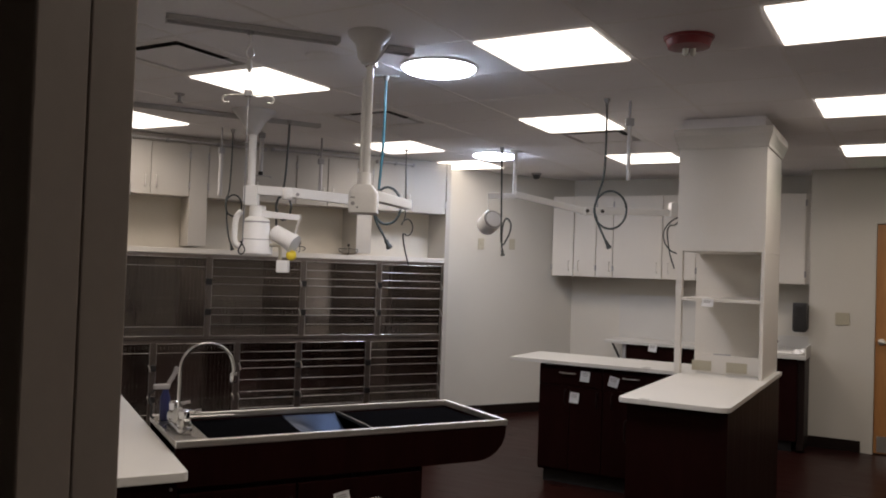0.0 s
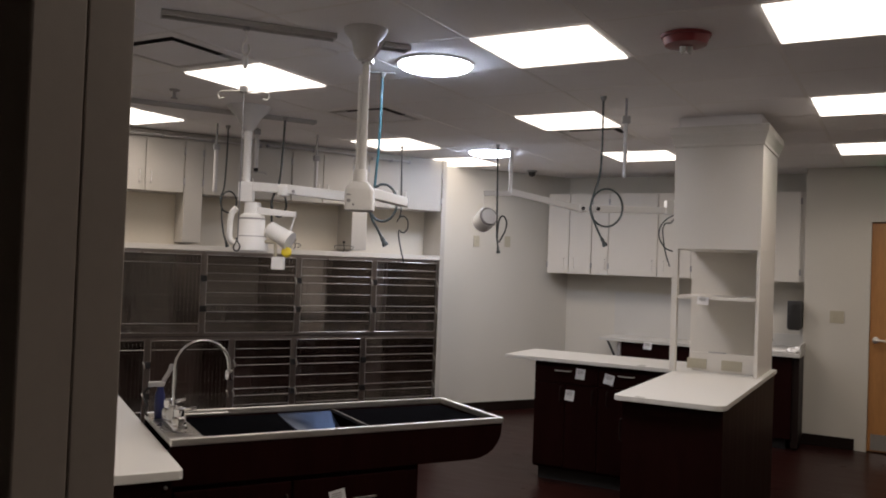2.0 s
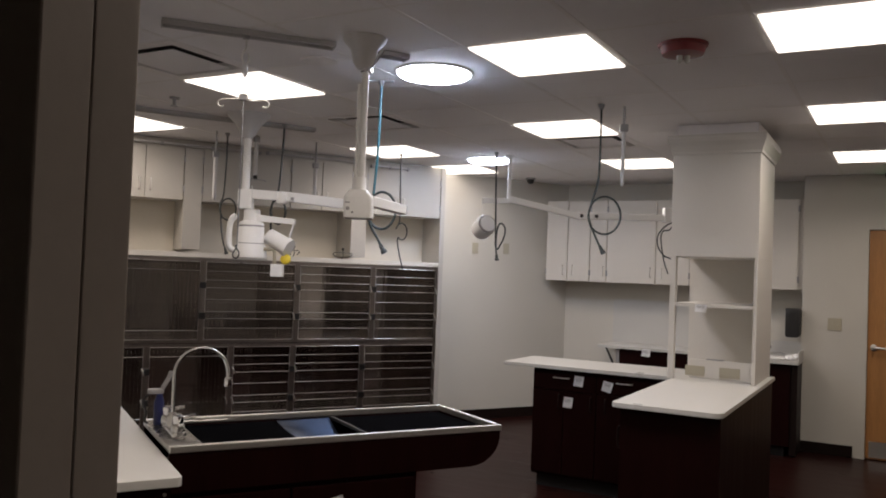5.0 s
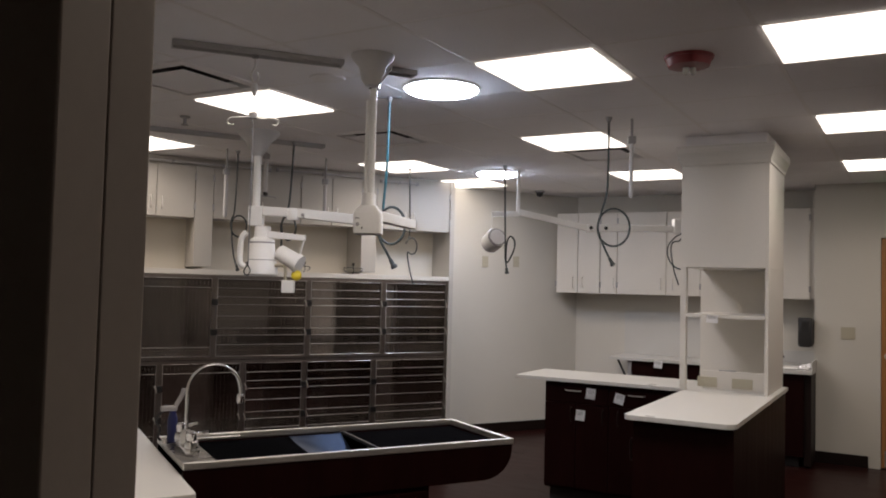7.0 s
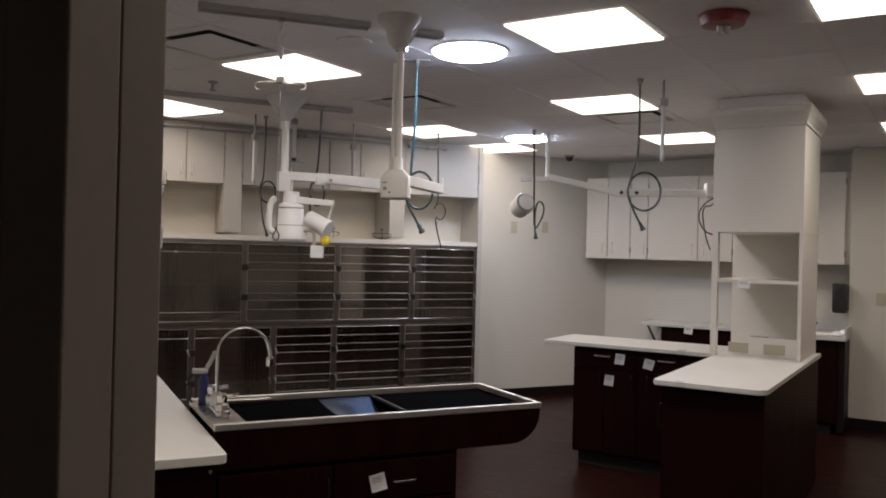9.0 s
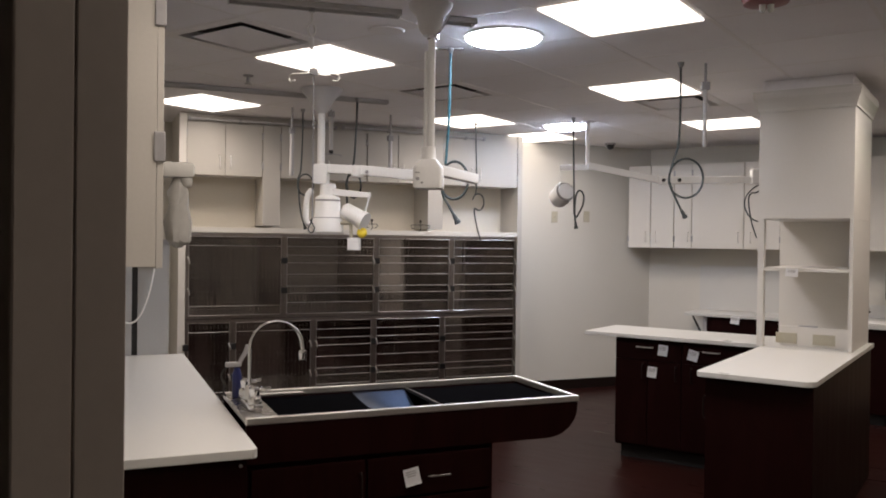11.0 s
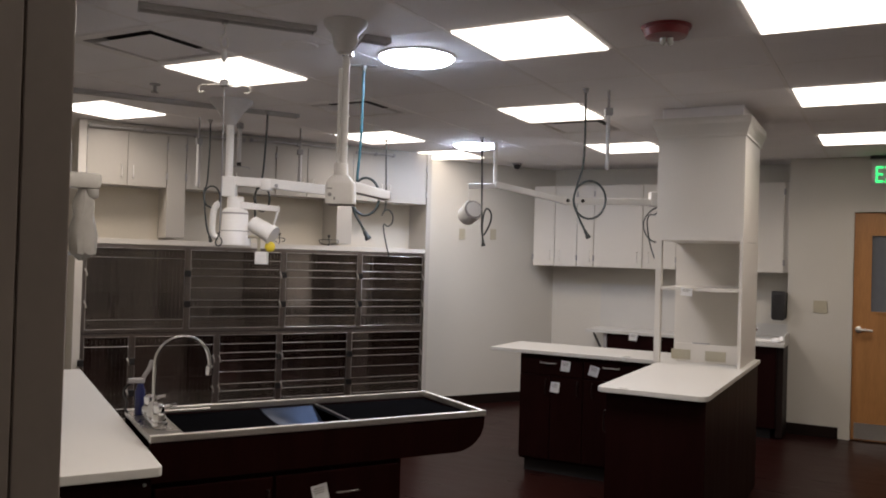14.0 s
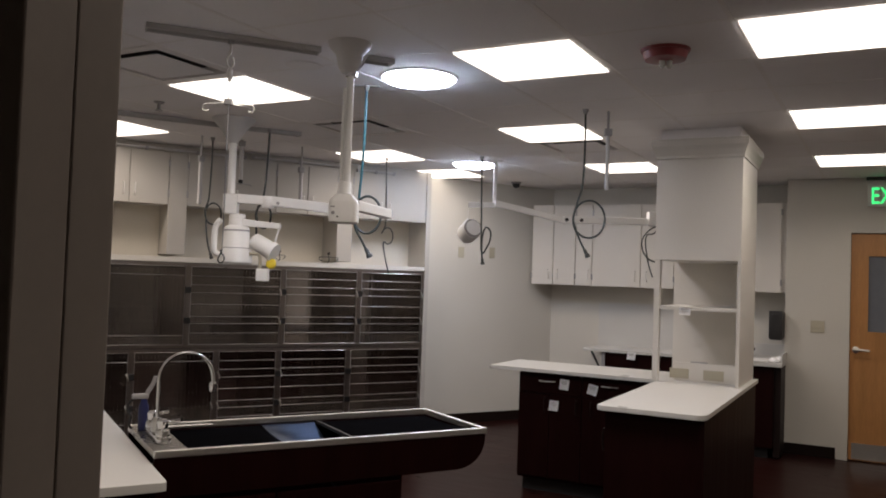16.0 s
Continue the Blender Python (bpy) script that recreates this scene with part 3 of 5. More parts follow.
def far_lamp():
    x, y = 0.507, 7.25
    t = thing("exam_lamp", FW, x, y, CEIL, "white ceiling exam lamp with long jointed arm, one round head", "exam lamp")
    part("plate", lathe([(0.05, CEIL - 0.014), (0.055, CEIL)], (x, y, 0), 20), M_PLAS, t, smooth=True)
    part("pole", lathe([(0.017, 2.23), (0.017, CEIL - 0.0145)], (x, y, 0), 16), M_PLAS, t, smooth=True)
    part("cross_arm", beam((0.275, y, 2.205), (x + 0.01, y, 2.212), 0.045, 0.045, 0.04), M_PLAS, t, bevel=0.005)
    part("arm", beam((x + 0.005, y - 0.05, 2.222), (1.115, y - 0.05, 2.098), 0.055, 0.055, 0.045), M_PLAS, t, bevel=0.005)
    part("joint", lathe([(0.026, 2.062), (0.03, 2.066), (0.03, 2.128), (0.026, 2.132)], (1.125, y - 0.05, 0), 18), M_PLAS, t, smooth=True)
    for q in (1.14, 1.27):
        part("bolt", lathe([(0.016, 0), (0.016, 0.012)], (q, y - 0.076, 2.098), 12, Matrix.Rotation(radians(90), 4, "X")), M_BLACK, t)
    part("spring_arm", beam((1.12, y - 0.05, 2.10), (1.93, y - 0.05, 2.108), 0.062, 0.055, 0.045), M_PLAS, t, bevel=0.005)
    part("end_box", box(1.86, 1.98, y - 0.09, y, 2.07, 2.195), M_PLAS, t, bevel=0.008)
    part("drop", beam((0.283, y, 2.20), (0.27, y, 2.05), 0.03, 0.03, 0.02), M_PLAS, t)
    part("yoke", tube([(0.283, y - 0.02, 2.07), (0.262, y - 0.06, 2.055), (0.232, y - 0.06, 2.02), (0.225, y - 0.06, 1.94)], 0.010, 8), M_PLAS, t, smooth=True)
    turn = Matrix.Rotation(radians(24), 4, "Z") @ Matrix.Rotation(radians(70), 4, "X")
    d = part("drum", lathe([(0.06, -0.13), (0.088, -0.115), (0.09, 0.0), (0.086, 0.022), (0.02, 0.024)], (0.310, y - 0.06, 1.985), 32, turn), M_PLAS, t, smooth=True)
    part("rim", lathe([(0.070, 0.0245), (0.084, 0.025), (0.084, 0.034), (0.070, 0.035)], (0.310, y - 0.06, 1.985), 32, turn), M_GREY, d, "grey rim", smooth=True)
    f = part("lamp_face", lathe([(0.069, 0.0245), (0.069, 0.042), (0.01, 0.046)], (0.310, y - 0.06, 1.985), 32, turn), M_PAPER, d, "white lamp cover", smooth=True)


far_lamp()


def hose(fr, top, way, r, material, label, nozzle=True, upper=None, strut=True, split=0):
    """A hose that hangs from the ceiling along a line of (x, z) points, coils once and ends in a nozzle."""
    t = thing("hanging_hose", fr, *top, label, "hose", "hanging hoses")
    part("mount", lathe([(0.010, top[2] - 0.03), (0.018, top[2] - 0.012), (0.02, top[2])], top[:2] + (0,), 14), M_GREY, t, smooth=True)
    if strut:
        part("strut", box(top[0] - 0.07, top[0] + 0.07, top[1] - 0.014, top[1] + 0.014, CEIL - 0.007, CEIL), M_TRACK, t, "short ceiling strut", bevel=0.002)
    n = len(way)
    pts = [(top[0], top[1], top[2] - 0.03)] + [(x, top[1] - 0.025 * k / n, z) for k, (x, z) in enumerate(way)]
    if upper:
        part("upper_hose", tube(pts[:split + 1], r, 8), upper, t, smooth=True)
        part("coil", tube(pts[split:], r * 0.95, 8), material, t, smooth=True)
    else:
        part("line", tube(pts, r, 8), material, t, smooth=True)
    if nozzle:
        e, p = Vector(pts[-1]), Vector(pts[-2])
        turn = Vector((0, 0, 1)).rotation_difference((e - p).normalized()).to_matrix().to_4x4()
        part("nozzle", lathe([(r * 1.3, -0.01), (r * 1.6, 0.0), (r * 1.6, 0.02), (r * 2.4, 0.028), (r * 2.4, 0.042), (r, 0.044)], e, 12, turn), M_HOSE, t, "dark nozzle", smooth=True)


def coil(cx, cz, rx, rz, start, sweep, n=12):
    """Points (x, z) of one turn, counted in degrees from the top, clockwise as the room sees it."""
    return [(cx + rx * math.sin(radians(start + sweep * k / n)), cz + rz * math.cos(radians(start + sweep * k / n))) for k in range(n + 1)]


hose(FW, (-0.413, 4.53, CEIL), [(-0.418, 2.23), (-0.433, 1.98)] + coil(-0.384, 1.888, 0.076, 0.103, 325, 300) + [(-0.440, 1.80), (-0.409, 1.746), (-0.378, 1.69)], 0.0075, M_GREEN, "teal rubber hose hanging in a coil from the ceiling", upper=M_TEAL, split=2)
hose(FW, (0.884, 4.95, CEIL), [(0.886, 2.40), (0.884, 2.24), (0.876, 2.128), (0.852, 2.045), (0.826, 1.94), (0.84, 1.875)] + coil(0.921, 1.938, 0.096, 0.113, 225, -350, 16) + [(0.835, 1.88), (0.850, 1.848), (0.877, 1.788), (0.900, 1.745)], 0.0062, M_GREEN, "dark green hose hanging in a coil from the ceiling", strut=False)
hose(FW, (-1.25, 6.02, CEIL - 0.006), [(-1.256, 2.375), (-1.271, 2.133), (-1.305, 2.045), (-1.322, 1.966), (-1.305, 1.89)] + coil(-1.268, 1.958, 0.054, 0.09, 215, -290) + [(-1.322, 1.97), (-1.316, 1.88), (-1.311, 1.79), (-1.311, 1.70)], 0.0075, M_HOSE, "black hose hanging in a long loop", nozzle=False, strut=False)
hose(FB, (1.615, 6.6, CEIL), [(1.615, 2.39), (1.604, 2.12), (1.582, 2.05), (1.579, 1.985), (1.60, 1.93)] + coil(1.641, 1.998, 0.063, 0.085, 215, -320) + [(1.584, 1.94), (1.588, 1.873), (1.606, 1.753), (1.630, 1.68)], 0.0065, M_HOSE, "black hose looped once before the cages", strut=False)
hose(FB, (3.160, 6.6, CEIL), [(3.161, 2.47), (3.173, 2.045), (3.140, 1.94)] + coil(3.188, 1.907, 0.053, 0.073, 290, 290) + [(3.145, 1.82), (3.171, 1.693), (3.21, 1.564)], 0.006, M_HOSE, "thin black hose looped once before the cages", nozzle=False, strut=False)
hose(FW, (0.373, 7.05, CEIL), [(0.378, 2.35), (0.383, 2.154), (0.389, 1.88), (0.392, 1.80), (0.41, 1.775), (0.429, 1.807), (0.461, 1.876), (0.468, 1.954), (0.437, 1.997), (0.409, 1.971), (0.395, 1.88), (0.396, 1.78), (0.403, 1.719)], 0.0075, M_HOSE, "black hose hanging beside a lamp head", strut=False)


def cord():
    t = thing("twisted_cord", FW, 1.93, 7.13, 2.07, "dark twisted cords hanging from a lamp arm", "cord")
    part("strand", tube([(1.93, 7.13, 2.07), (1.86, 7.13, 2.03), (1.80, 7.13, 1.95), (1.80, 7.13, 1.86), (1.85, 7.13, 1.78), (1.92, 7.13, 1.75)], 0.006), M_HOSE, t, smooth=True)
    part("strand", tube([(1.95, 7.15, 2.07), (1.90, 7.15, 2.00), (1.85, 7.15, 1.99), (1.83, 7.15, 1.92), (1.86, 7.15, 1.74), (1.90, 7.15, 1.62)], 0.006), M_HOSE, t, smooth=True)


cord()


def drop_pipe(fr, x, y, z0, z1, label, r=0.016, arms=False):
    """A pipe under a ceiling clamp, with an outlet at its end."""
    t = thing("gas_drop", fr, x, y, CEIL, label, "gas outlet", "gas drops")
    part("stem", lathe([(0.008, z1), (0.008, CEIL)], (x, y, 0), 10), M_GREY, t, smooth=True)
    part("bracket", box(x - 0.024, x + 0.024, y - 0.02, y + 0.02, z1 - 0.045, z1), M_GREY, t, bevel=0.005)
    part("pipe", lathe([(r, z0), (r, z1 - 0.0455)], (x, y, 0), 14), M_CONE, t, smooth=True)
    o = part("outlet", lathe([(r * 0.7, z0 - 0.036), (r * 1.15, z0 - 0.026), (r * 1.15, z0 - 0.0005)], (x, y, 0), 14), M_BLACK if arms else M_CONE, t, "outlet fitting", smooth=True)
    if arms:
        part("wire", tube([(x - 0.06, y - 0.01, z0 - 0.05), (x - 0.05, y - 0.01, z0 - 0.036), (x, y - 0.012, z0 - 0.032), (x + 0.075, y - 0.01, z0 - 0.036), (x + 0.085, y - 0.01, z0 - 0.05)], 0.004), M_GREY, o, "thin wire arms", smooth=True)


drop_pipe(FW, 1.03, 4.98, 2.16, 2.50, "white gas drop pipe under a dark clamp", 0.012)
drop_pipe(FB, 1.518, 6.55, 2.10, 2.445, "white gas drop pipe under a dark clamp")
drop_pipe(FB, 1.838, 6.55, 2.285, 2.60, "white gas drop pipe with a black outlet and wire arms", arms=True)
drop_pipe(FB, 2.347, 6.55, 2.16, 2.435, "white gas drop pipe under a dark clamp")


def conduit(x0, x1, z, label):
    """A thin pipe clipped along the top of the cabinets."""
    y = CAGE_Y - 0.022
    t = thing("conduit", FB, x0, y, z, label, "conduit")
    part("pipe", tube([(x0, y, z), ((x0 + x1) / 2, y, z + 0.004), (x1, y, z)], 0.011, 8), M_TRACK, t, smooth=True)
    n = max(2, round((x1 - x0) / 0.4))
    for k in range(n + 1):
        c = x0 + (x1 - x0) * k / n
        part("clip", box(c - 0.012, c + 0.012, y - 0.013, y + 0.021, z - 0.014, z + 0.016), M_GREY, t, "grey pipe clip", bevel=0.003)


def drip_rod():
    x, y = -1.195, 4.60
    t = thing("drip_rod", FW, x, y, CEIL, "thin steel drip rod with open hooks at its top and end", "drip hanger")
    part("rod", tube([(x, y, 1.67), (x + 0.001, y, 2.0), (x, y, 2.485)], 0.0035, 8, 1), M_GREY, t, smooth=True)
    part("clamp", box(x - 0.022, x + 0.022, y - 0.02, y + 0.02, 2.485, 2.52), M_GREY, t, bevel=0.004)
    part("stem", tube([(x, y, 2.52), (x, y, CEIL)], 0.004, 6, 1), M_RIM, t)
    for s in (-1, 1):
        part("hook", tube([(x + 0.02 * s, y, 2.495), (x + 0.07 * s, y, 2.492), (x + 0.13 * s, y, 2.487), (x + 0.145 * s, y, 2.468), (x + 0.135 * s, y, 2.448), (x + 0.11 * s, y, 2.452)], 0.004), M_RIM, t, smooth=True)
    part("loop", tube([(x, y, 1.675), (x - 0.006, y, 1.65), (x - 0.022, y, 1.618), (x - 0.014, y, 1.598), (x + 0.004, y, 1.598), (x + 0.014, y, 1.622), (x - 0.002, y, 1.652), (x - 0.012, y, 1.668)], 0.004), M_HOSE, t, "dark end hook", smooth=True)


drip_rod()

# ---- cage wall ----
ROD_ME = mesh_of("rod", lathe([(0.0012, 0), (0.0012, 1)], (0, 0, 0), 6), M_STEEL, smooth=True)


def cage(x0, x1, z0, z1, hinge_left, label, rods, bars):
    """A steel cage with a barred door."""
    y = CAGE_Y
    t = thing("cage", FB, (x0 + x1) / 2, y, z0, label, "animal cage", "steel cages")
    part("back", box(x0, x1, y + 0.62, y + 0.64, z0, z1), M_CAGE, t)
    part("side", box(x0, x0 + 0.018, y + 0.001, y + 0.62, z0, z1), M_CAGE, t)
    part("side", box(x1 - 0.018, x1, y + 0.001, y + 0.62, z0, z1), M_CAGE, t)
    part("cage_floor", box(x0 + 0.018, x1 - 0.018, y + 0.001, y + 0.62, z0, z0 + 0.022), M_CAGE, t)
    part("roof", box(x0 + 0.018, x1 - 0.018, y + 0.001, y + 0.62, z1 - 0.022, z1), M_CAGE, t)
    for q in ((x0 + 0.001, x0 + 0.024, z0, z1), (x1 - 0.024, x1 - 0.001, z0, z1), (x0 + 0.0245, x1 - 0.0245, z0, z0 + 0.03), (x0 + 0.0245, x1 - 0.0245, z1 - 0.03, z1)):
        part("face_strip", box(q[0], q[1], y - 0.002, y + 0.0005, q[2], q[3]), M_FACE, t, "brushed steel face strip")
    a, b, c, d = x0 + 0.026, x1 - 0.026, z0 + 0.03, z1 - 0.03
    fr = part("door", tube([(a, y - 0.012, c), (b, y - 0.012, c), (b, y - 0.012, d), (a, y - 0.012, d), (a, y - 0.012, c)], 0.0032, 8, 1), M_ROD, t, "barred steel door", smooth=True)
    for k in bars:
        z = c + (d - c) * k
        part("bar", tube([(a, y - 0.017, z), (b, y - 0.019, z)], 0.0025, 8, 1), M_ROD, fr, smooth=True)
    n = round((b - a) / 0.032) if rods else 0
    for k in range(1, n):
        rod = new("rod", ROD_ME)
        rod.parent = fr
        rod.location = Vector((a + (b - a) * k / n, y - 0.010, c)) - ORIGIN[t]
        rod.scale = (1, 1, d - c)
    hx, lx = (x0 + 0.004, x1 - 0.026) if hinge_left else (x1 - 0.004, x0 + 0.026)
    for k in (0.31, 0.70):
        z = c + (d - c) * k
        part("hinge", box(hx - 0.022, hx + 0.022, y - 0.034, y, z - 0.026, z + 0.026), M_BLACK, t, "black hinge block", bevel=0.004)
        part("latch", tube([(lx - 0.012, y - 0.03, z + 0.03), (lx, y - 0.034, z), (lx + 0.006, y - 0.03, z - 0.03)], 0.007, 8), M_RIM, fr, "bright steel latch", smooth=True)


CZ = (0.14, 0.871, 1.602)
MANY, FEW = (0.15, 0.273, 0.364, 0.52, 0.67, 0.77, 0.884), (0.118, 0.885)
for x0, x1 in ((0.745, 1.535), (1.535, 2.344), (2.344, 3.062), (3.062, 3.73)):
    cage(x0 * CS, x1 * CS, CZ[1] + 0.002, CZ[2], x0 > 1, "stainless steel cage with a barred door, upper row", x0 < 2, MANY if x0 > 1 else FEW)
for x0, x1, s in ((0.745, 1.12, True), (1.12, 1.79, True), (1.79, 2.327, False), (2.327, 2.98, False), (2.98, 3.73, True)):
    cage(x0 * CS, x1 * CS, CZ[0], CZ[1] - 0.002, s, "stainless steel cage with a barred door, lower row", x0 < 1.5, MANY if x0 > 1.5 else FEW)
solid("dark_plinth", FB, box(0.745 * CS, 3.73 * CS, CAGE_Y + 0.04, CAGE_Y + 0.62, 0, CZ[0] - 0.002), M_ESP, "dark plinth under the steel cages", "plinth", bevel=0.004, at=(2.2, CAGE_Y + 0.04, 0))

N0, N1, NZ0, NZ1 = 0.745 * CS, 3.735 * CS, 2.098, 2.532


def niche_shelf():
    """The open white carcass over the cages."""
    t = thing("niche_shelf", FB, N0, CAGE_Y, 1.60, "white laminate shelf with open niches above the cages", "shelf")
    part("ledge", box(N0, N1, CAGE_Y - 0.006, CAGE_Y + 0.40, 1.606, 1.650), M_LAMI, t, bevel=0.002)
    part("back", box(N0, N1, CAGE_Y + 0.36, CAGE_Y + 0.38, 1.650, NZ0), M_CREAM, t, "cream back board")
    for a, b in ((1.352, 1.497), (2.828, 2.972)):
        part("pilaster", box(a * CS, b * CS, CAGE_Y - 0.004, CAGE_Y + 0.36, 1.672, NZ1), M_LAMI_DIM, t, bevel=0.002)
    # darkened laminate on this end, for the shadow line beside the wall
    part("end_panel", box(N1 + 0.001, N1 + 0.05, CAGE_Y - 0.006, 7.899, 0, CEIL - 0.002), M_LAMI_DIM, t, bevel=0.002)
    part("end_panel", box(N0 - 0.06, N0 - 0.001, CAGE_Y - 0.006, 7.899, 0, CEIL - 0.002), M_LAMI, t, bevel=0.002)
    part("soffit", box(N0, N1, CAGE_Y + 0.02, CAGE_Y + 0.36, NZ1 + 0.001, CEIL - 0.002), M_LAMI_DIM, t)


niche_shelf()
conduit(N0 + 0.02, 2.05, NZ1 + 0.022, "grey conduit clipped along the cabinet tops")
conduit(2.12, 2.98, NZ1 + 0.03, "grey conduit clipped along the cabinet tops")
conduit(3.14, 3.52, NZ1 + 0.012, "short grey conduit beside a hanging hose")


def wall_cabinet(fr, x0, x1, y, z0, z1, depth, doors, label, group, pulls, paint, hinges=True):
    """A cabinet with its doors; doors: the x of each door's ends, pulls: the x of each bow handle."""
    t = thing("wall_cabinet", fr, (x0 + x1) / 2, y, z0, label, "wall cabinet", group)
    part("body", box(x0, x1, y + 0.021, y + depth, z0, z1), paint, t)
    for (a, b), p in zip(doors, pulls):
        d = part("door", box(a + 0.004, b - 0.004, y, y + 0.02, z0 - 0.006, z1), paint, t, bevel=0.0015)
        part("handle", tube([(p, y, z0 + 0.16), (p, y - 0.024, z0 + 0.155), (p, y - 0.026, z0 + 0.11), (p, y - 0.024, z0 + 0.065), (p, y, z0 + 0.06)], 0.0045), M_RIM, d, "steel bow handle", smooth=True)
        if hinges:
            h = a if abs(p - a) > abs(p - b) else b
            for z in (z0 + 0.09, z1 - 0.09):
                part("hinge", box(h - 0.009, h + 0.009, y - 0.005, y, z - 0.03, z + 0.03), M_GREY, d, "dark steel hinge", bevel=0.001)
    return t


G = "cabinets above the cages"
L = "white laminate cabinet above the cages, doors shut"
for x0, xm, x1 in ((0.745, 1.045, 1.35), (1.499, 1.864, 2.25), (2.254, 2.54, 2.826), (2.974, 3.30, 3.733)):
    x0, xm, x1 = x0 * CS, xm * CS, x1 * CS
    wall_cabinet(FB, x0, x1, CAGE_Y, NZ0, NZ1, 0.355, ((x0, xm), (xm, x1)), L, G, (xm - 0.045, xm + 0.045), M_LAMI_DIM)


def wire_holder(x, w):
    """A little wire rail with curled ends and prongs on the niche edge."""
    y, z = CAGE_Y - 0.02, 1.705
    t = thing("wire_hook", FB, x, y, 1.65, "small black wire hook rail on the niche edge", "hook", "wire hooks")
    part("rail", tube([(x - w + 0.02, y, z - 0.035), (x - w, y, z - 0.028), (x - w - 0.008, y, z - 0.012), (x - w + 0.01, y, z), (x + w - 0.01, y, z), (x + w + 0.008, y, z - 0.012), (x + w, y, z - 0.028), (x + w - 0.02, y, z - 0.035)], 0.0035), M_HOSE, t, smooth=True)
    part("stem", tube([(x, y, z + 0.03), (x, y, z), (x + 0.004, y - 0.004, z - 0.03), (x - 0.01, y, z - 0.053)], 0.004), M_HOSE, t, smooth=True)
    part("knob", lathe([(0.005, z + 0.02), (0.012, z + 0.026), (0.012, z + 0.042), (0.005, z + 0.047)], (x, y, 0), 10), M_BLACK, t, smooth=True)


wire_holder(2.875, 0.085)
wire_holder(2.40, 0.045)


# ---- wet table with its faucet ----
def wet_table():
    x0, x1, y0, y1, z = 0.545, 1.862, 2.84, 3.37, 0.945
    t = thing("wet_table", FB, x0, y0, 0, "steel-rimmed wet table with two dark plates on an espresso cabinet", "wet table")
    part("cabinet", box(x0, 1.487, y0 + 0.022, y1 - 0.01, 0, 0.782), M_ESP, t, bevel=0.003)
    outline = [(x0, 0.784), (x1 - 0.14, 0.784)] + [(x1 - 0.14 + 0.135 * math.sin(radians(a)), 0.784 + 0.115 * (1 - math.cos(radians(a)))) for a in range(15, 91, 15)] + [(x1 - 0.005, z - 0.026), (x0, z - 0.026)]
    part("apron", prism(outline, y0 + 0.004, y0 + 0.022, axis="y"), M_ESP, t, "dark tub apron with a rounded end", bevel=0.003)
    part("apron", prism(outline, y1 - 0.022, y1 - 0.004, axis="y"), M_ESP, t, "dark tub apron with a rounded end", bevel=0.003)
    low = [q for q in outline if q[1] < z - 0.03]
    shell = low + [(a - 0.012 if a > x0 + 0.1 else a, h + 0.012) for a, h in reversed(low)]
    part("tub_floor", prism(shell + [], y0 + 0.0225, y1 - 0.0225, axis="y"), M_ESP, t)
    part("end", box(x1 - 0.017, x1 - 0.005, y0 + 0.0225, y1 - 0.0225, 0.90, z - 0.026), M_ESP, t)
    r = 0.020
    bm = bmesh.new()
    box(x0, x1, y0, y0 + r, z - 0.024, z, bm)
    box(x0, x1, y1 - r, y1, z - 0.024, z, bm)
    box(x1 - r, x1, y0 + r, y1 - r, z - 0.024, z, bm)
    part("rim", bm, M_RIM, t, "bright steel rim", bevel=0.003)
    part("deck", box(x0, x0 + 0.115, y0 + r, y1 - r, z - 0.024, z - 0.002), M_STEEL, t, "steel faucet deck", bevel=0.002)
    part("drain_edge", box(x0 + 0.116, x0 + 0.31, y1 - 0.075, y1 - 0.055, z - 0.012, z - 0.003), M_RIM, t, "steel strip", bevel=0.003)
    part("divider", box(1.305, 1.317, y0 + r, y1 - r, z - 0.034, z - 0.021), M_BLACK, t, bevel=0.002)
    ya, yb = y0 + r, y1 - r

    def plate(xa, xb, lo, hi, soft, pitch, label, material=M_TRAY, name="plate"):
        """A thin plate under the rim, tipped back a little, then pitched forward between lo and hi."""
        bm = bmesh.new()
        rows = []
        for i in range(61):
            x = xa + (xb - xa) * i / 60
            col = []
            for j in range(9):
                back = (yb - ya) * j / 8
                u = x - 0.15 * back
                k = max(min((u - lo) / soft, (hi - u) / soft, 1), 0)
                col.append(bm.verts.new((x, yb - back, z - 0.030 + (0.035 - (pitch + 0.035) * k * k * (3 - 2 * k)) * back)))
            rows.append(col)
        for u, v in zip(rows, rows[1:]):
            for j in range(8):
                bm.faces.new((u[j], v[j], v[j + 1], u[j + 1]))
        bmesh.ops.recalc_face_normals(bm, faces=bm.faces[:])
        bmesh.ops.solidify(bm, geom=bm.faces[:], thickness=0.002)
        return part(name, bm, material, t, label, smooth=True)

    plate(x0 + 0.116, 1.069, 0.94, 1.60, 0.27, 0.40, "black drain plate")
    # pitched to mirror the skylight, with its blue sheen put into the colour
    plate(1.070, 1.304, 0.94, 1.60, 0.27, 0.40, "dark polished steel plate, pitched and tinted blue for a skylight sheen", M_SHEEN, "sheen_slope")
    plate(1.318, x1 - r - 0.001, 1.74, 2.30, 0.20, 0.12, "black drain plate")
    for a, b in ((0.98, 1.47),):
        d = part("drawer", box(a, b, y0 + 0.004, y0 + 0.021, 0.62, 0.765), M_ESP, t, bevel=0.002)
        part("handle", tube([(1.212, y0 + 0.004, 0.69), (1.217, y0 - 0.02, 0.69), (1.291, y0 - 0.02, 0.69), (1.296, y0 + 0.004, 0.69)], 0.0042), M_STEEL, d, "steel bow handle", smooth=True)
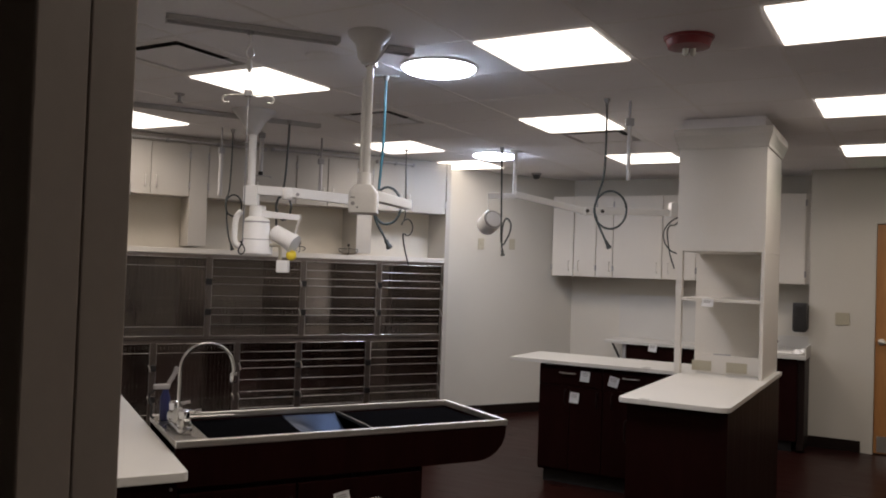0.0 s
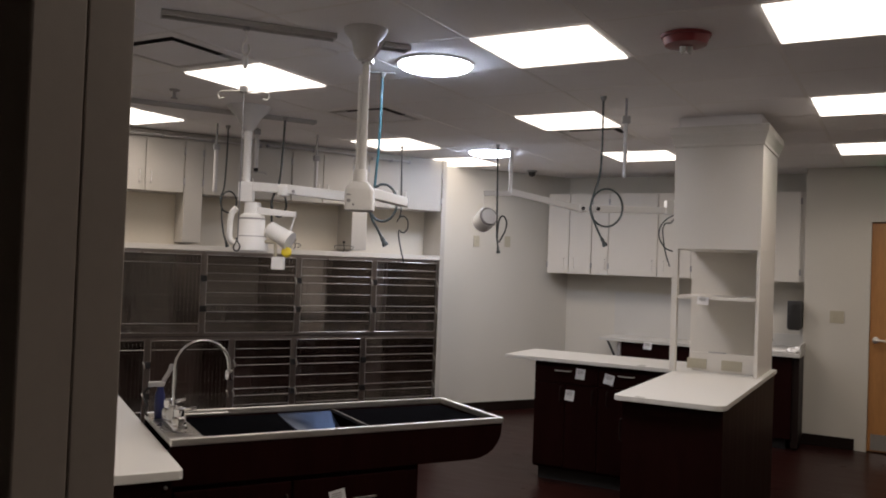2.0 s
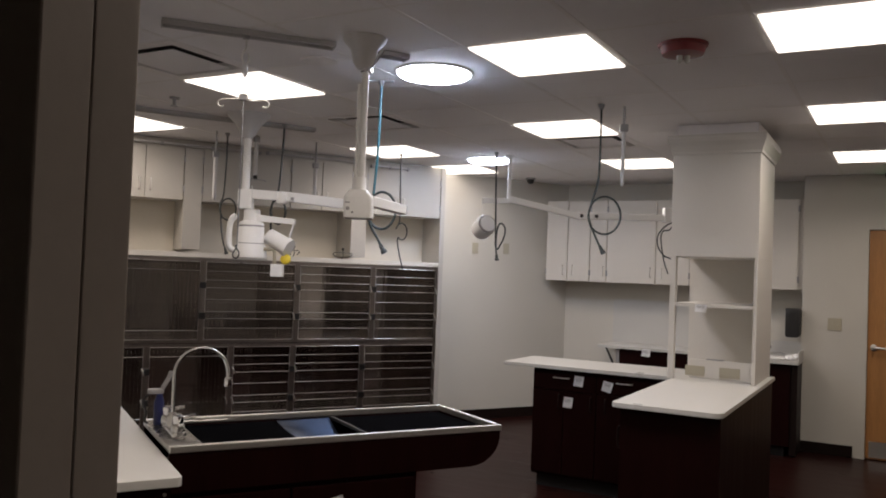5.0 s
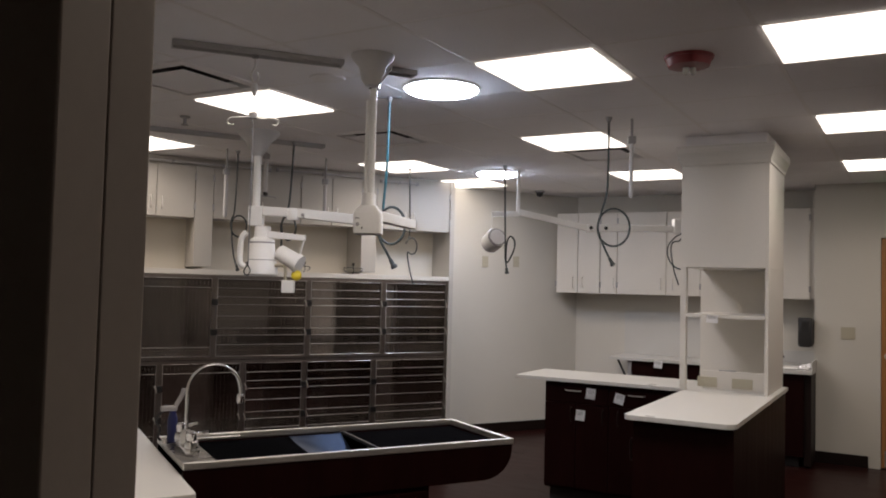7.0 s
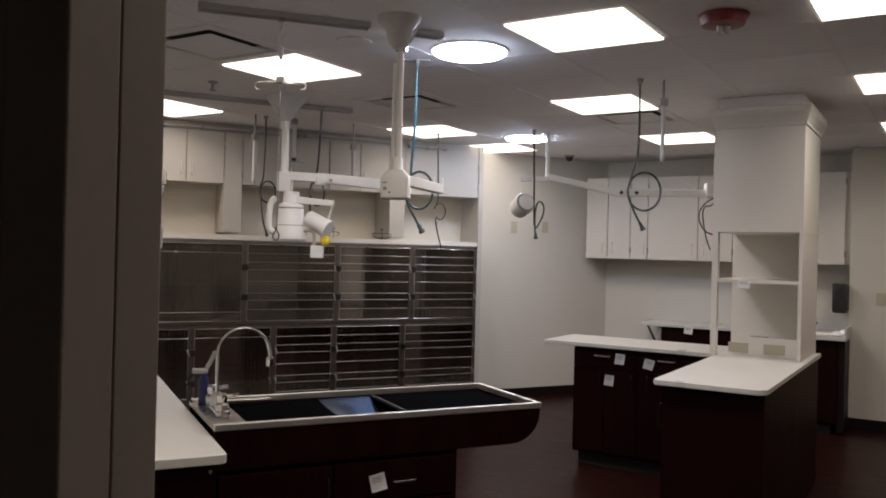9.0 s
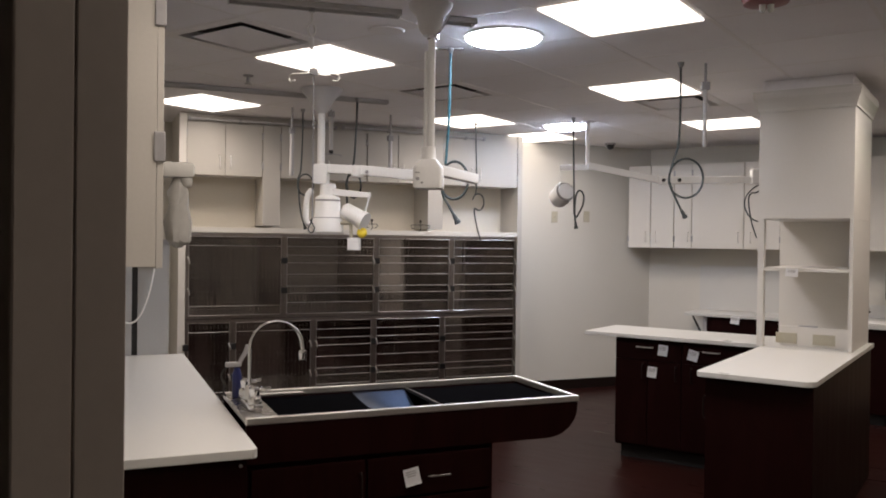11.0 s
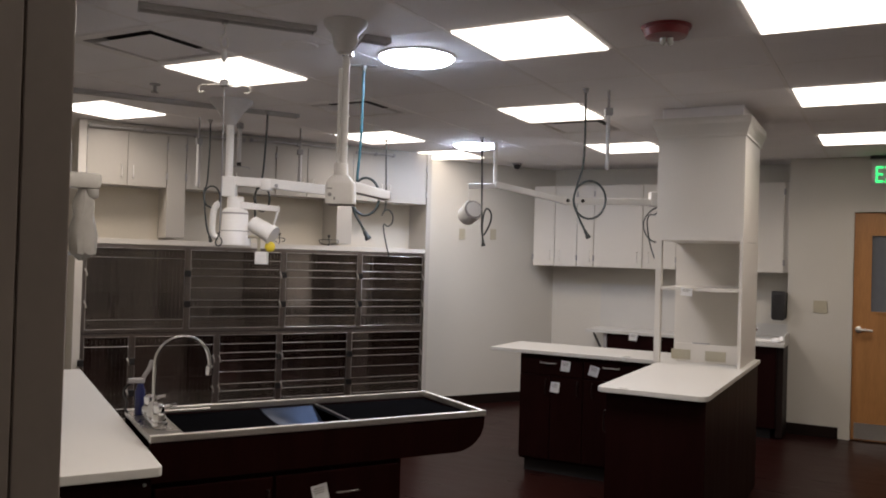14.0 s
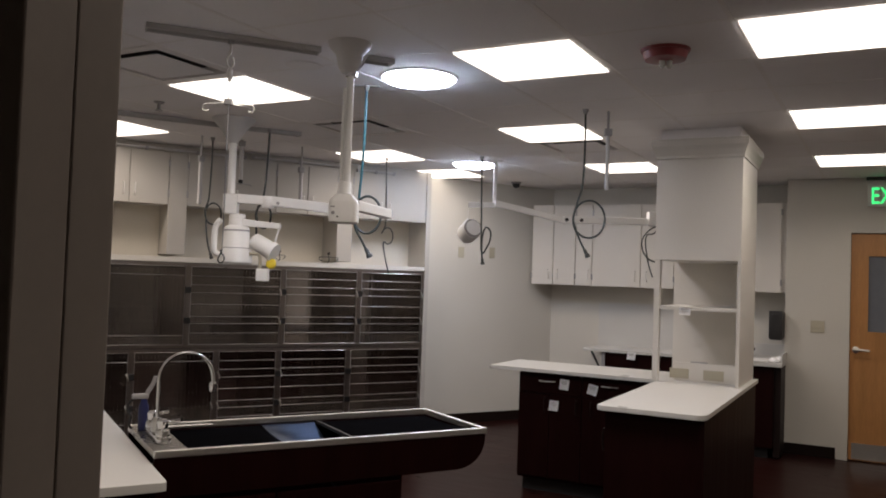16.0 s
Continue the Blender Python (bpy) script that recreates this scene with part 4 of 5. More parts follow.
        part("door", box(a, b, y0 + 0.004, y0 + 0.021, 0.12, 0.61), M_ESP, t, bevel=0.002)
    d = part("door", box(x0 + 0.02, 0.97, y0 + 0.004, y0 + 0.021, 0.12, 0.765), M_ESP, t, bevel=0.002)
    part("handle", tube([(0.95, y0 + 0.004, 0.72), (0.95, y0 - 0.02, 0.715), (0.95, y0 - 0.02, 0.605), (0.95, y0 + 0.004, 0.60)], 0.004), M_BASE, d, "dark bow handle", smooth=True)


wet_table()


def faucet():
    x, y, z = 0.600, 3.10, 0.943
    t = thing("faucet", FB, x, y, z, "chrome gooseneck faucet with two lever handles", "faucet")
    part("base_plate", prism(rounded(x - 0.026, x + 0.026, y - 0.14, y + 0.12, 0.02, (0, 1, 2, 3)), z, z + 0.022), M_CHROME, t, bevel=0.004, smooth=True)
    part("riser", lathe([(0.024, z + 0.022), (0.022, z + 0.05), (0.014, z + 0.07)], (x, y, 0), 18), M_CHROME, t, smooth=True)
    arc = [(x, y, z + 0.07), (x, y, z + 0.19)] + [(x + 0.098 - 0.098 * math.cos(radians(a)), y, z + 0.205 + 0.098 * math.sin(radians(a))) for a in range(0, 181, 20)] + [(x + 0.197, y, z + 0.185)]
    part("spout", tube(arc, 0.0068, 12), M_CHROME, t, smooth=True)
    part("tip", lathe([(0.012, z + 0.155), (0.014, z + 0.16), (0.014, z + 0.19), (0.011, z + 0.193)], (x + 0.197, y, 0), 14), M_CHROME, t, smooth=True)
    for s in (-0.105, 0.085):
        h = part("valve", lathe([(0.024, z + 0.022), (0.024, z + 0.04), (0.017, z + 0.05), (0.02, z + 0.075), (0.012, z + 0.082)], (x, y + s, 0), 16), M_CHROME, t, smooth=True)
        part("lever", tube([(x, y + s, z + 0.068), (x + 0.03, y + s - 0.015, z + 0.074), (x + 0.055, y + s - 0.02, z + 0.078)], 0.007), M_CHROME, h, smooth=True)


faucet()


def spray_head():
    x, y, z = 0.580, 3.26, 0.943
    t = thing("spray_bottle", FB, x, y, z, "blue spray bottle with a grey trigger head on the wet table", "spray bottle")
    part("bottle", lathe([(0.017, z), (0.019, z + 0.005), (0.019, z + 0.085), (0.012, z + 0.105), (0.012, z + 0.115)], (x, y, 0), 18), M_BLUE, t, "blue plastic bottle", smooth=True)
    h = part("head", box(x - 0.045, x + 0.016, y - 0.012, y + 0.012, z + 0.116, z + 0.136), M_GREY, t, "grey plastic trigger head", bevel=0.006)
    part("trigger", tube([(x - 0.035, y, z + 0.116), (x - 0.055, y, z + 0.10), (x - 0.058, y, z + 0.075), (x - 0.046, y, z + 0.05), (x - 0.05, y, z + 0.02), (x - 0.04, y, z + 0.006)], 0.0045), M_BLACK, h, smooth=True)
    part("nozzle", tube([(x + 0.010, y, z + 0.136), (x + 0.03, y, z + 0.17), (x + 0.04, y, z + 0.20)], 0.009), M_GREY, h, smooth=True)


spray_head()


# ---- left counter with its cabinets ----
def left_counter():
    x0, x1, y0, y1 = -0.13, 0.535, 2.565, 4.82
    solid("left_worktop", FB, prism(rounded(x0, x1, y0, y1, 0.02, (1,)), 0.881, 0.91), M_QUARTZ, "long white solid worktop with a square edge", "worktop", bevel=0.003, at=(x0, y0, 0.881))
    t = thing("base_cabinet", FB, x1 - 0.3, y0 + 0.02, 0, "espresso base cabinet under the long white worktop", "base cabinet", "base cabinets")
    part("body", box(x0, x1 - 0.03, y0 + 0.02, y1, 0.1, 0.880), M_ESP, t, bevel=0.002)
    part("kick", box(x0, x1 - 0.08, y0 + 0.07, y1, 0, 0.099), M_BLACK, t)
    part("knob", lathe([(0.004, 0), (0.006, 0.008), (0.003, 0.014)], (x1 - 0.05, y0 + 0.02, 0.858), 12, Matrix.Rotation(radians(90), 4, "X")), M_RIM, t, "small bright knob", smooth=True)


left_counter()


def left_upper():
    y0, y1, x1, z0, z1 = 2.66, 4.45, 0.258, 1.465, 2.50
    t = thing("wall_cabinet", FB, 0.05, y0, z0, "tall white wall cabinet over the long worktop, doors shut", "wall cabinet", "wall cabinets")
    # body and doors take the darkened white, as less light falls here
    part("body", box(-0.129, x1 - 0.021, y0, y1, z0, z1), M_LAMI_DIM, t, bevel=0.0015)
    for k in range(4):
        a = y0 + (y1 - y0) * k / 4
        d = part("door", box(x1 - 0.020, x1, a + 0.002, a + (y1 - y0) / 4 - 0.002, z0 - 0.005, z1), M_LAMI_DIM, t, bevel=0.0015)
        if k == 0:
            for z in (1.83, 2.24):
                part("hinge", box(x1 - 0.028, x1 + 0.005, a - 0.006, a + 0.05, z - 0.045, z + 0.045), M_GREY, d, "exposed steel hinge", bevel=0.003)


left_upper()


def bag_dispenser():
    x, y, z = 0.305, 2.78, 1.745
    t = thing("bag_dispenser", FB, x, y, z, "clear crumpled plastic bag dispenser hung on the cabinet edge", "bag dispenser")
    h = part("housing", box(0.259, x + 0.055, y - 0.03, y + 0.03, z, z + 0.05), M_CLEAR, t, "milky plastic housing", bevel=0.014, smooth=True)
    part("nozzle", lathe([(0.012, z - 0.03), (0.018, z - 0.024), (0.02, z - 0.0005)], (x + 0.03, y - 0.01, 0), 14), M_CLEAR, h, smooth=True)
    bm = lathe([(0.012, z - 0.22), (0.034, z - 0.20), (0.04, z - 0.14), (0.026, z - 0.085), (0.034, z - 0.045), (0.016, z - 0.001)], (x + 0.008, y, 0), 18)
    rng = random.Random(4)
    for v in bm.verts:
        v.co += Vector((rng.uniform(-1, 1), rng.uniform(-1, 1), rng.uniform(-1, 1))) * 0.006
    part("bag", bm, M_BAG, t, "crumpled clear plastic bag", smooth=True)


bag_dispenser()


def end_screen():
    y = 4.826
    t = thing("end_screen", FB, -0.12, y, 0, "grey-white screen panels at the far end of the worktop", "screen panel")
    part("panel", box(-0.129, 0.262, y, y + 0.03, 0.0, 1.52), M_GREYL, t, bevel=0.002)
    part("panel", box(0.292, 0.455, y, y + 0.03, 0.0, 1.52), M_GREYL, t, bevel=0.002)
    part("slot", box(0.2625, 0.2915, y + 0.012, y + 0.03, 0.0, 1.42), M_BLACK, t, "black gap between the panels")
    part("cap", box(0.35, 0.47, y - 0.01, y + 0.04, 1.5205, 1.545), M_GREY, t, "grey cap rail", bevel=0.002)


end_screen()


def wall_phone():
    x, y = 0.378, 4.79
    t = thing("wall_phone", FB, x, y, 1.40, "pale wall phone with a looping cord on the screen panel", "telephone")
    part("body", box(x - 0.035, x + 0.035, y, y + 0.035, 1.40, 1.52), M_BAG, t, bevel=0.008)
    part("cord", tube([(x, y + 0.01, 1.40), (x - 0.03, y, 1.25), (x - 0.08, y, 1.12), (x - 0.14, y, 1.09), (x - 0.19, y, 1.16), (x - 0.21, y, 1.34)], 0.005), M_PLAS, t, smooth=True)


wall_phone()


# ---- island with the shelf column ----
TOP = 0.91
island = bmesh.new()
pts = [(-1.314, 5.675)] + [(-2.585, 5.675), (-2.585, 6.245), (-0.745, 6.245)] + [(-0.745 - 0.06 + 0.06 * math.cos(radians(a)), 4.255 + 0.06 - 0.06 * math.sin(radians(a))) for a in range(0, 91, 15)] + [(-1.314 + 0.04 - 0.04 * math.sin(radians(a)), 4.255 + 0.04 - 0.04 * math.cos(radians(a))) for a in range(0, 91, 15)]
solid("island_worktop", FA, prism(pts, TOP - 0.027, TOP, island), M_QUARTZ, "L-shaped white solid worktop with rounded corners", "worktop", bevel=0.003, at=(-1.0, 5.0, TOP - 0.027))


def bow(parent, a, b, label="steel bow handle"):
    """A bow handle between two points on a front that faces the camera side."""
    a, b, o = Vector(a), Vector(b), Vector((0, -0.024, 0))
    w = (b - a).normalized() * 0.006
    return part("handle", tube([a, a + o + w, b + o - w, b], 0.0045), M_RIM, parent, label, smooth=True)


def island_cabinet():
    t = thing("base_cabinet", FA, -2.36, 5.72, 0, "espresso cabinet with drawers and doors under the island worktop", "base cabinet", "base cabinets")
    y = 5.72
    part("body", box(-2.36, -1.30, y + 0.02, 6.23, 0.1, TOP - 0.028), M_ESP, t, bevel=0.002)
    part("kick", box(-2.34, -1.30, y + 0.08, 6.20, 0, 0.099), M_BLACK, t)
    for a, b in ((-2.357, -1.875), (-1.87, -1.32)):
        d = part("drawer", box(a, b, y, y + 0.019, 0.73, TOP - 0.04), M_ESP, t, bevel=0.002)
        c = (a + b) / 2 - (0.02 if a < -2 else 0.07)
        bow(d, (c - 0.055, y, 0.822), (c + 0.055, y, 0.822))
    for a, b, p in ((-2.357, -2.12, -2.15), (-2.115, -1.875, -1.91), (-1.87, -1.60, -1.80), (-1.595, -1.32, -1.56)):
        d = part("door", box(a, b, y, y + 0.019, 0.12, 0.725), M_ESP, t, bevel=0.002)
        bow(d, (p, y, 0.60), (p, y, 0.70), "dark bow handle").data.materials[0] = M_BASE


island_cabinet()


def peninsula_cabinet():
    t = thing("base_cabinet", FA, -1.27, 4.30, 0, "espresso cabinet with plain side panels under the island end", "base cabinet", "base cabinets")
    part("body", box(-1.27, -0.78, 4.32, 5.73, 0.1, TOP - 0.028), M_ESP, t, bevel=0.002)
    part("kick", box(-1.24, -0.81, 4.36, 5.70, 0, 0.099), M_BLACK, t)
    part("end_panel", box(-1.272, -0.778, 4.30, 4.319, 0.02, TOP - 0.028), M_ESP, t, bevel=0.002)
    part("side_panel", box(-0.779, -0.76, 4.30, 6.23, 0.02, TOP - 0.028), M_ESP, t, bevel=0.002)
    d = part("door", box(-1.289, -1.2705, 4.36, 4.98, 0.12, TOP - 0.04), M_ESP, t, bevel=0.002)
    part("handle", tube([(-1.289, 4.40, 0.76), (-1.312, 4.40, 0.755), (-1.312, 4.40, 0.655), (-1.289, 4.40, 0.65)], 0.005), M_BASE, d, "dark bow handle", smooth=True)


peninsula_cabinet()


def shelf_column():
    x0, x1, y0, y1, zo = -1.338, -0.782, 5.57, 6.26, 1.727
    t = thing("shelf_column", FA, (x0 + x1) / 2, y0, TOP, "white square column with open shelves, standing on the island worktop", "shelf column")
    part("upper_box", box(x0, x1, y0, y1, zo, 2.52), M_LAMI, t, bevel=0.002)
    bm = bmesh.new()
    rings = []
    for out, z in ((0.002, 2.405), (0.008, 2.407), (0.010, 2.425), (0.022, 2.462), (0.034, 2.49), (0.036, 2.515), (0.034, 2.517), (0.034, 2.535)):
        rings.append([bm.verts.new(q + (z,)) for q in ((x0 - out, y0 - out), (x1 + out, y0 - out), (x1 + out, y1 + out), (x0 - out, y1 + out))])
    for lo, hi in zip(rings, rings[1:]):
        for k in range(4):
            bm.faces.new((lo[k], lo[(k + 1) % 4], hi[(k + 1) % 4], hi[k]))
    bm.faces.new(rings[-1])
    part("crown_moulding", bm, M_LAMI, t)
    # added in the open gap, to cover the dark shadow above the crown
    part("filler", box(x0 + 0.02, x1 - 0.02, y0 + 0.02, y1 - 0.02, 2.536, CEIL - 0.001), M_TBAR, t, "pale block added to lighten the open gap below the ceiling")
    part("side_panel", box(x1 - 0.022, x1, y0, y1, TOP + 0.0005, zo - 0.0005), M_LAMI, t, bevel=0.0015)
    part("post", box(x0, x0 + 0.038, y0, y0 + 0.05, TOP + 0.0005, zo - 0.0005), M_LAMI, t, bevel=0.002)
    part("back_panel", box(x0 - 0.01, x1 - 0.023, y1 - 0.03, y1, TOP + 0.0005, zo - 0.0005), M_LAMI, t)
    part("shelf", box(x0 + 0.039, x1 - 0.023, y0 + 0.004, y1 - 0.031, 1.395, 1.418), M_LAMI, t, bevel=0.0015)
    r = part("riser", box(x0 + 0.11, x1 - 0.0225, y0 + 0.17, y0 + 0.19, TOP + 0.0005, 1.035), M_LAMI, t, "white riser with power outlets", bevel=0.002)
    for a, b in ((-1.256, -1.128), (-1.032, -0.90)):
        p = part("outlet_plate", box(a, b, y0 + 0.163, y0 + 0.1695, 0.925, 0.993), M_IVORY, r, "ivory outlet plate", bevel=0.002)
        for k in (0.3, 0.7):
            c = a + (b - a) * k
            part("socket", box(c - 0.014, c + 0.014, y0 + 0.160, y0 + 0.1625, 0.945, 0.973), M_IVORY, p, bevel=0.001)


shelf_column()


def note(fr, x, y, z, w, h, tilt, label="small white paper note taped to a cabinet front"):
    """A curled paper note on a front that faces -y."""
    bm = bmesh.new()
    c, s = math.cos(radians(tilt)), math.sin(radians(tilt))
    grid = []
    for i in range(5):
        row = []
        for j in range(2):
            a, b = (j - 0.5) * w, (0.5 - i / 4) * h
            row.append(bm.verts.new((a * c - b * s, -0.002 - 0.012 * (i / 4) ** 2, a * s + b * c)))
        grid.append(row)
    for i in range(4):
        bm.faces.new((grid[i][0], grid[i][1], grid[i + 1][1], grid[i + 1][0]))
    bmesh.ops.solidify(bm, geom=bm.faces[:], thickness=0.0006)
    bmesh.ops.translate(bm, verts=bm.verts, vec=(x, y, z))
    t = solid("paper_note", fr, bm, M_PAPER, label, "paper note", at=(x, y, z), group="paper notes")
    for k, n in ((0.30, 0.62), (0.17, 0.70), (0.04, 0.55)):
        a, b = -0.04 * w, k * h
        me = mesh_of("print_bar", box(-n * w / 2, n * w / 2, -0.0004, 0, -0.035 * h, 0.035 * h), M_TRACK)
        bar = new("print_bar", me)
        bar.parent = t
        bar.matrix_local = pose(a * c - b * s, -0.0034 - 0.012 * (0.5 - k) ** 2, a * s + b * c) @ pose(0, 0, 0, 0, -tilt, 0)
        tagged(bar, "grey line of tiny print")
    return t


note(FA, -2.004, 5.72, 0.808, 0.070, 0.075, -4)
note(FA, -1.791, 5.72, 0.790, 0.072, 0.072, -12)
note(FA, -2.081, 5.72, 0.648, 0.070, 0.075, -3)
note(FA, -1.13, 5.573, 1.388, 0.075, 0.05, -3, "small white paper note taped to a shelf edge")
note(FB, 1.148, 2.844, 0.690, 0.062, 0.062, 10)
note(FA, -2.235, 8.40, 0.815, 0.085, 0.075, -4, "small white paper note taped to a desk front")


def shelf_clip():
    solid("label_strip", FA, box(-1.12, -1.01, 5.745, 5.775, 1.0355, 1.042), M_GREY, "thin dark strip lying on the riser", "strip", at=(-1.06, 5.75, 1.0355), bevel=0.001)


shelf_clip()

# ---- alcove: wall cabinets, desk, hand basin ----
G, L = "wall cabinets", "white laminate wall cabinet above the desk, doors shut"
CY, CZ0, CZ1 = 8.593, 1.525, 2.395
wall_cabinet(FA, -3.44, -2.845, CY, CZ0, CZ1, 0.335, ((-3.44, -3.19), (-3.19, -2.935)), L, G, (-3.24, -3.13), M_LAMI)
wall_cabinet(FA, -2.843, -2.215, CY, CZ0, CZ1, 0.335, ((-2.933, -2.745), (-2.743, -2.218)), L, G, (-2.78, -2.27), M_LAMI)
wall_cabinet(FA, -2.213, -1.53, CY, CZ0, CZ1, 0.335, ((-2.213, -1.87), (-1.87, -1.53)), L, G, (-2.15, -1.83), M_LAMI)
wall_cabinet(FA, -1.528, -0.795, CY, CZ0, CZ1, 0.335, ((-1.528, -1.185), (-1.185, -0.842)), L, G, (-1.23, -1.14), M_LAMI)


def desk():
    t = thing("wall_desk", FA, -2.2, 8.41, 0.86, "white wall-hung desk top on a dark apron and steel bracket", "desk")
    part("top", box(-2.75, -1.25, 8.40, ALC_Y - 0.001, 0.835, 0.865), M_QUARTZ, t, bevel=0.003)
    part("apron", box(-2.52, -1.25, 8.43, 8.46, 0.62, 0.834), M_ESP, t, "espresso apron", bevel=0.002)
    part("leg", box(-2.56, -2.525, 8.43, 8.47, 0.0, 0.834), M_GREY, t, "grey steel leg", bevel=0.002)
    part("brace", tube([(-2.67, 8.44, 0.834), (-2.56, 8.44, 0.62)], 0.012, 8, 1), M_BLACK, t, "black steel brace")
    part("splash_panel", box(-2.75, -1.25, ALC_Y - 0.012, ALC_Y - 0.001, 0.866, 1.34), M_QUARTZ, t, "white splash panel")


desk()


def basin_unit():
    t = thing("hand_basin_unit", FA, -0.9, 7.98, 0, "narrow espresso cabinet with a white basin top", "wash basin cabinet")
    part("body", box(-1.60, -0.835, 8.08, ALC_Y - 0.02, 0.1, 0.842), M_ESP, t, bevel=0.002)
    part("filler", box(-0.834, -0.775, 8.10, DOOR_Y - 0.013, 0.02, 0.842), M_BASE, t, "dark end filler")
    part("kick", box(-1.60, -0.88, 8.14, ALC_Y - 0.02, 0, 0.099), M_BLACK, t)
    part("top", box(-1.60, -0.765, 8.05, DOOR_Y - 0.002, 0.843, 0.88), M_QUARTZ, t, "white worktop", bevel=0.003)
    part("splash", box(-1.60, AX0 - 0.001, ALC_Y - 0.02, ALC_Y - 0.001, 0.843, 1.0), M_QUARTZ, t)
    part("back_top", box(-1.60, AX0 - 0.001, DOOR_Y - 0.0015, ALC_Y - 0.021, 0.843, 0.88), M_QUARTZ, t)
    f = part("tap", tube([(-1.06, 8.35, 0.88), (-1.06, 8.35, 0.97), (-1.05, 8.31, 0.995), (-1.03, 8.22, 0.98)], 0.014, 10), M_CHROME, t, "chrome tap", smooth=True)
    part("lever", tube([(-1.06, 8.35, 1.015), (-1.055, 8.33, 1.015), (-1.03, 8.29, 1.0)], 0.008), M_CHROME, f, smooth=True)
    part("side_splash", box(-0.777, -0.766, 8.10, DOOR_Y - 0.003, 0.8805, 0.955), M_QUARTZ, t, bevel=0.003)
    part("basin_lip", lathe([(0.13, 0.8805), (0.15, 0.885), (0.15, 0.892), (0.135, 0.893)], (-0.95, 8.24, 0), 28), M_PLAS, t, smooth=True)


basin_unit()


def paper_towel(x, y, r, seed):
    """A crumpled paper towel on the basin top."""
    rng = random.Random(seed)
    bm = lathe([(r * 0.7, 0.8812), (r, 0.89), (r * 0.9, 0.905), (r * 0.55, 0.92), (r * 0.15, 0.925)], (x, y, 0), 14)
    for v in bm.verts:
        k = 0.16 if v.co.z > 0.885 else 0.0
        v.co += Vector((rng.uniform(-1, 1), rng.uniform(-1, 1), rng.uniform(-0.5, 1) * 0.5)) * r * k
    solid("paper_towel", FA, bm, M_PAPER, "crumpled white paper towel on the basin top", "paper towel", at=(x, y, 0.8812), group="paper towels")


paper_towel(-0.845, 8.12, 0.045, 3)
paper_towel(-0.815, 8.32, 0.038, 5)


def dispenser():
    x0, x1, y = -0.922, -0.797, 8.49
    t = thing("towel_dispenser", FA, -0.855, y, 1.07, "black wall-mounted towel dispenser above the basin", "towel dispenser")
    part("mount", box(x0 + 0.01, x1 - 0.01, y - 0.008, ALC_Y - 0.001, 1.09, 1.32), M_BLACK, t)
    outline = rounded(x0, x1, 1.07, 1.345, 0.03, (0, 1), 5)
    part("body", prism(outline, y - 0.11, y - 0.0085, axis="y"), M_BLACK, t, bevel=0.008, smooth=True)
    part("window", box(x0 + 0.03, x1 - 0.03, y - 0.113, y - 0.1105, 1.22, 1.31), M_BLACK, t, "smoked window", bevel=0.001)


dispenser()


# ---- door wall ----
def room_door():
    y = DOOR_Y
    t = thing("door_1", FA, (DX0 + DX1) / 2, y, 0, "shut maple door with a grey window, steel lever and kick plate", "door", kind="structure")
    bm = bmesh.new()
    box(DX0 - 0.045, DX0, y - 0.012, y + 0.14, 0, DOOR_H, bm)
    box(DX1, DX1 + 0.045, y - 0.012, y + 0.14, 0, DOOR_H, bm)
    box(DX0 - 0.045, DX1 + 0.045, y - 0.012, y + 0.14, DOOR_H, DOOR_H + 0.045, bm)
    part("frame", bm, M_WALL, t, "pale painted frame")
    gx0, gx1, gz0, gz1 = DX0 + 0.13, DX1 - 0.16, 1.17, 1.905
    bm = bmesh.new()
    a, b = y + 0.02, y + 0.062
    box(DX0 + 0.003, gx0, a, b, 0.01, DOOR_H - 0.004, bm)
    box(gx1, DX1 - 0.003, a, b, 0.01, DOOR_H - 0.004, bm)
    box(gx0, gx1, a, b, 0.01, gz0, bm)
    box(gx0, gx1, a, b, gz1, DOOR_H - 0.004, bm)
    leaf = part("leaf", bm, M_OAK, t, "maple veneer leaf")
    part("pane", box(gx0, gx1, a + 0.015, a + 0.025, gz0, gz1), M_GLASS, leaf, "grey glass pane")
    bm = bmesh.new()
    for q in ((gx0, gx1, gz0, gz0 + 0.02), (gx0, gx1, gz1 - 0.02, gz1), (gx0, gx0 + 0.02, gz0 + 0.02, gz1 - 0.02), (gx1 - 0.02, gx1, gz0 + 0.02, gz1 - 0.02)):
        box(q[0], q[1], a - 0.006, a + 0.014, q[2], q[3], bm)
    part("bead", bm, M_OAK, leaf)
    part("kick_plate", box(DX0 + 0.03, DX1 - 0.03, a - 0.003, a - 0.0005, 0.02, 0.165), M_RIM, leaf, "steel kick plate")
    h = part("lever", tube([(DX0 + 0.055, a, 1.02), (DX0 + 0.055, a - 0.05, 1.02), (DX0 + 0.085, a - 0.055, 1.02), (DX0 + 0.17, a - 0.052, 1.018)], 0.011, 10), M_RIM, leaf, "steel lever handle", smooth=True)
    part("rose", lathe([(0.03, 0), (0.03, 0.008), (0.02, 0.012)], (DX0 + 0.055, a, 1.02), 20, Matrix.Rotation(radians(90), 4, "X")), M_RIM, h, smooth=True)


room_door()


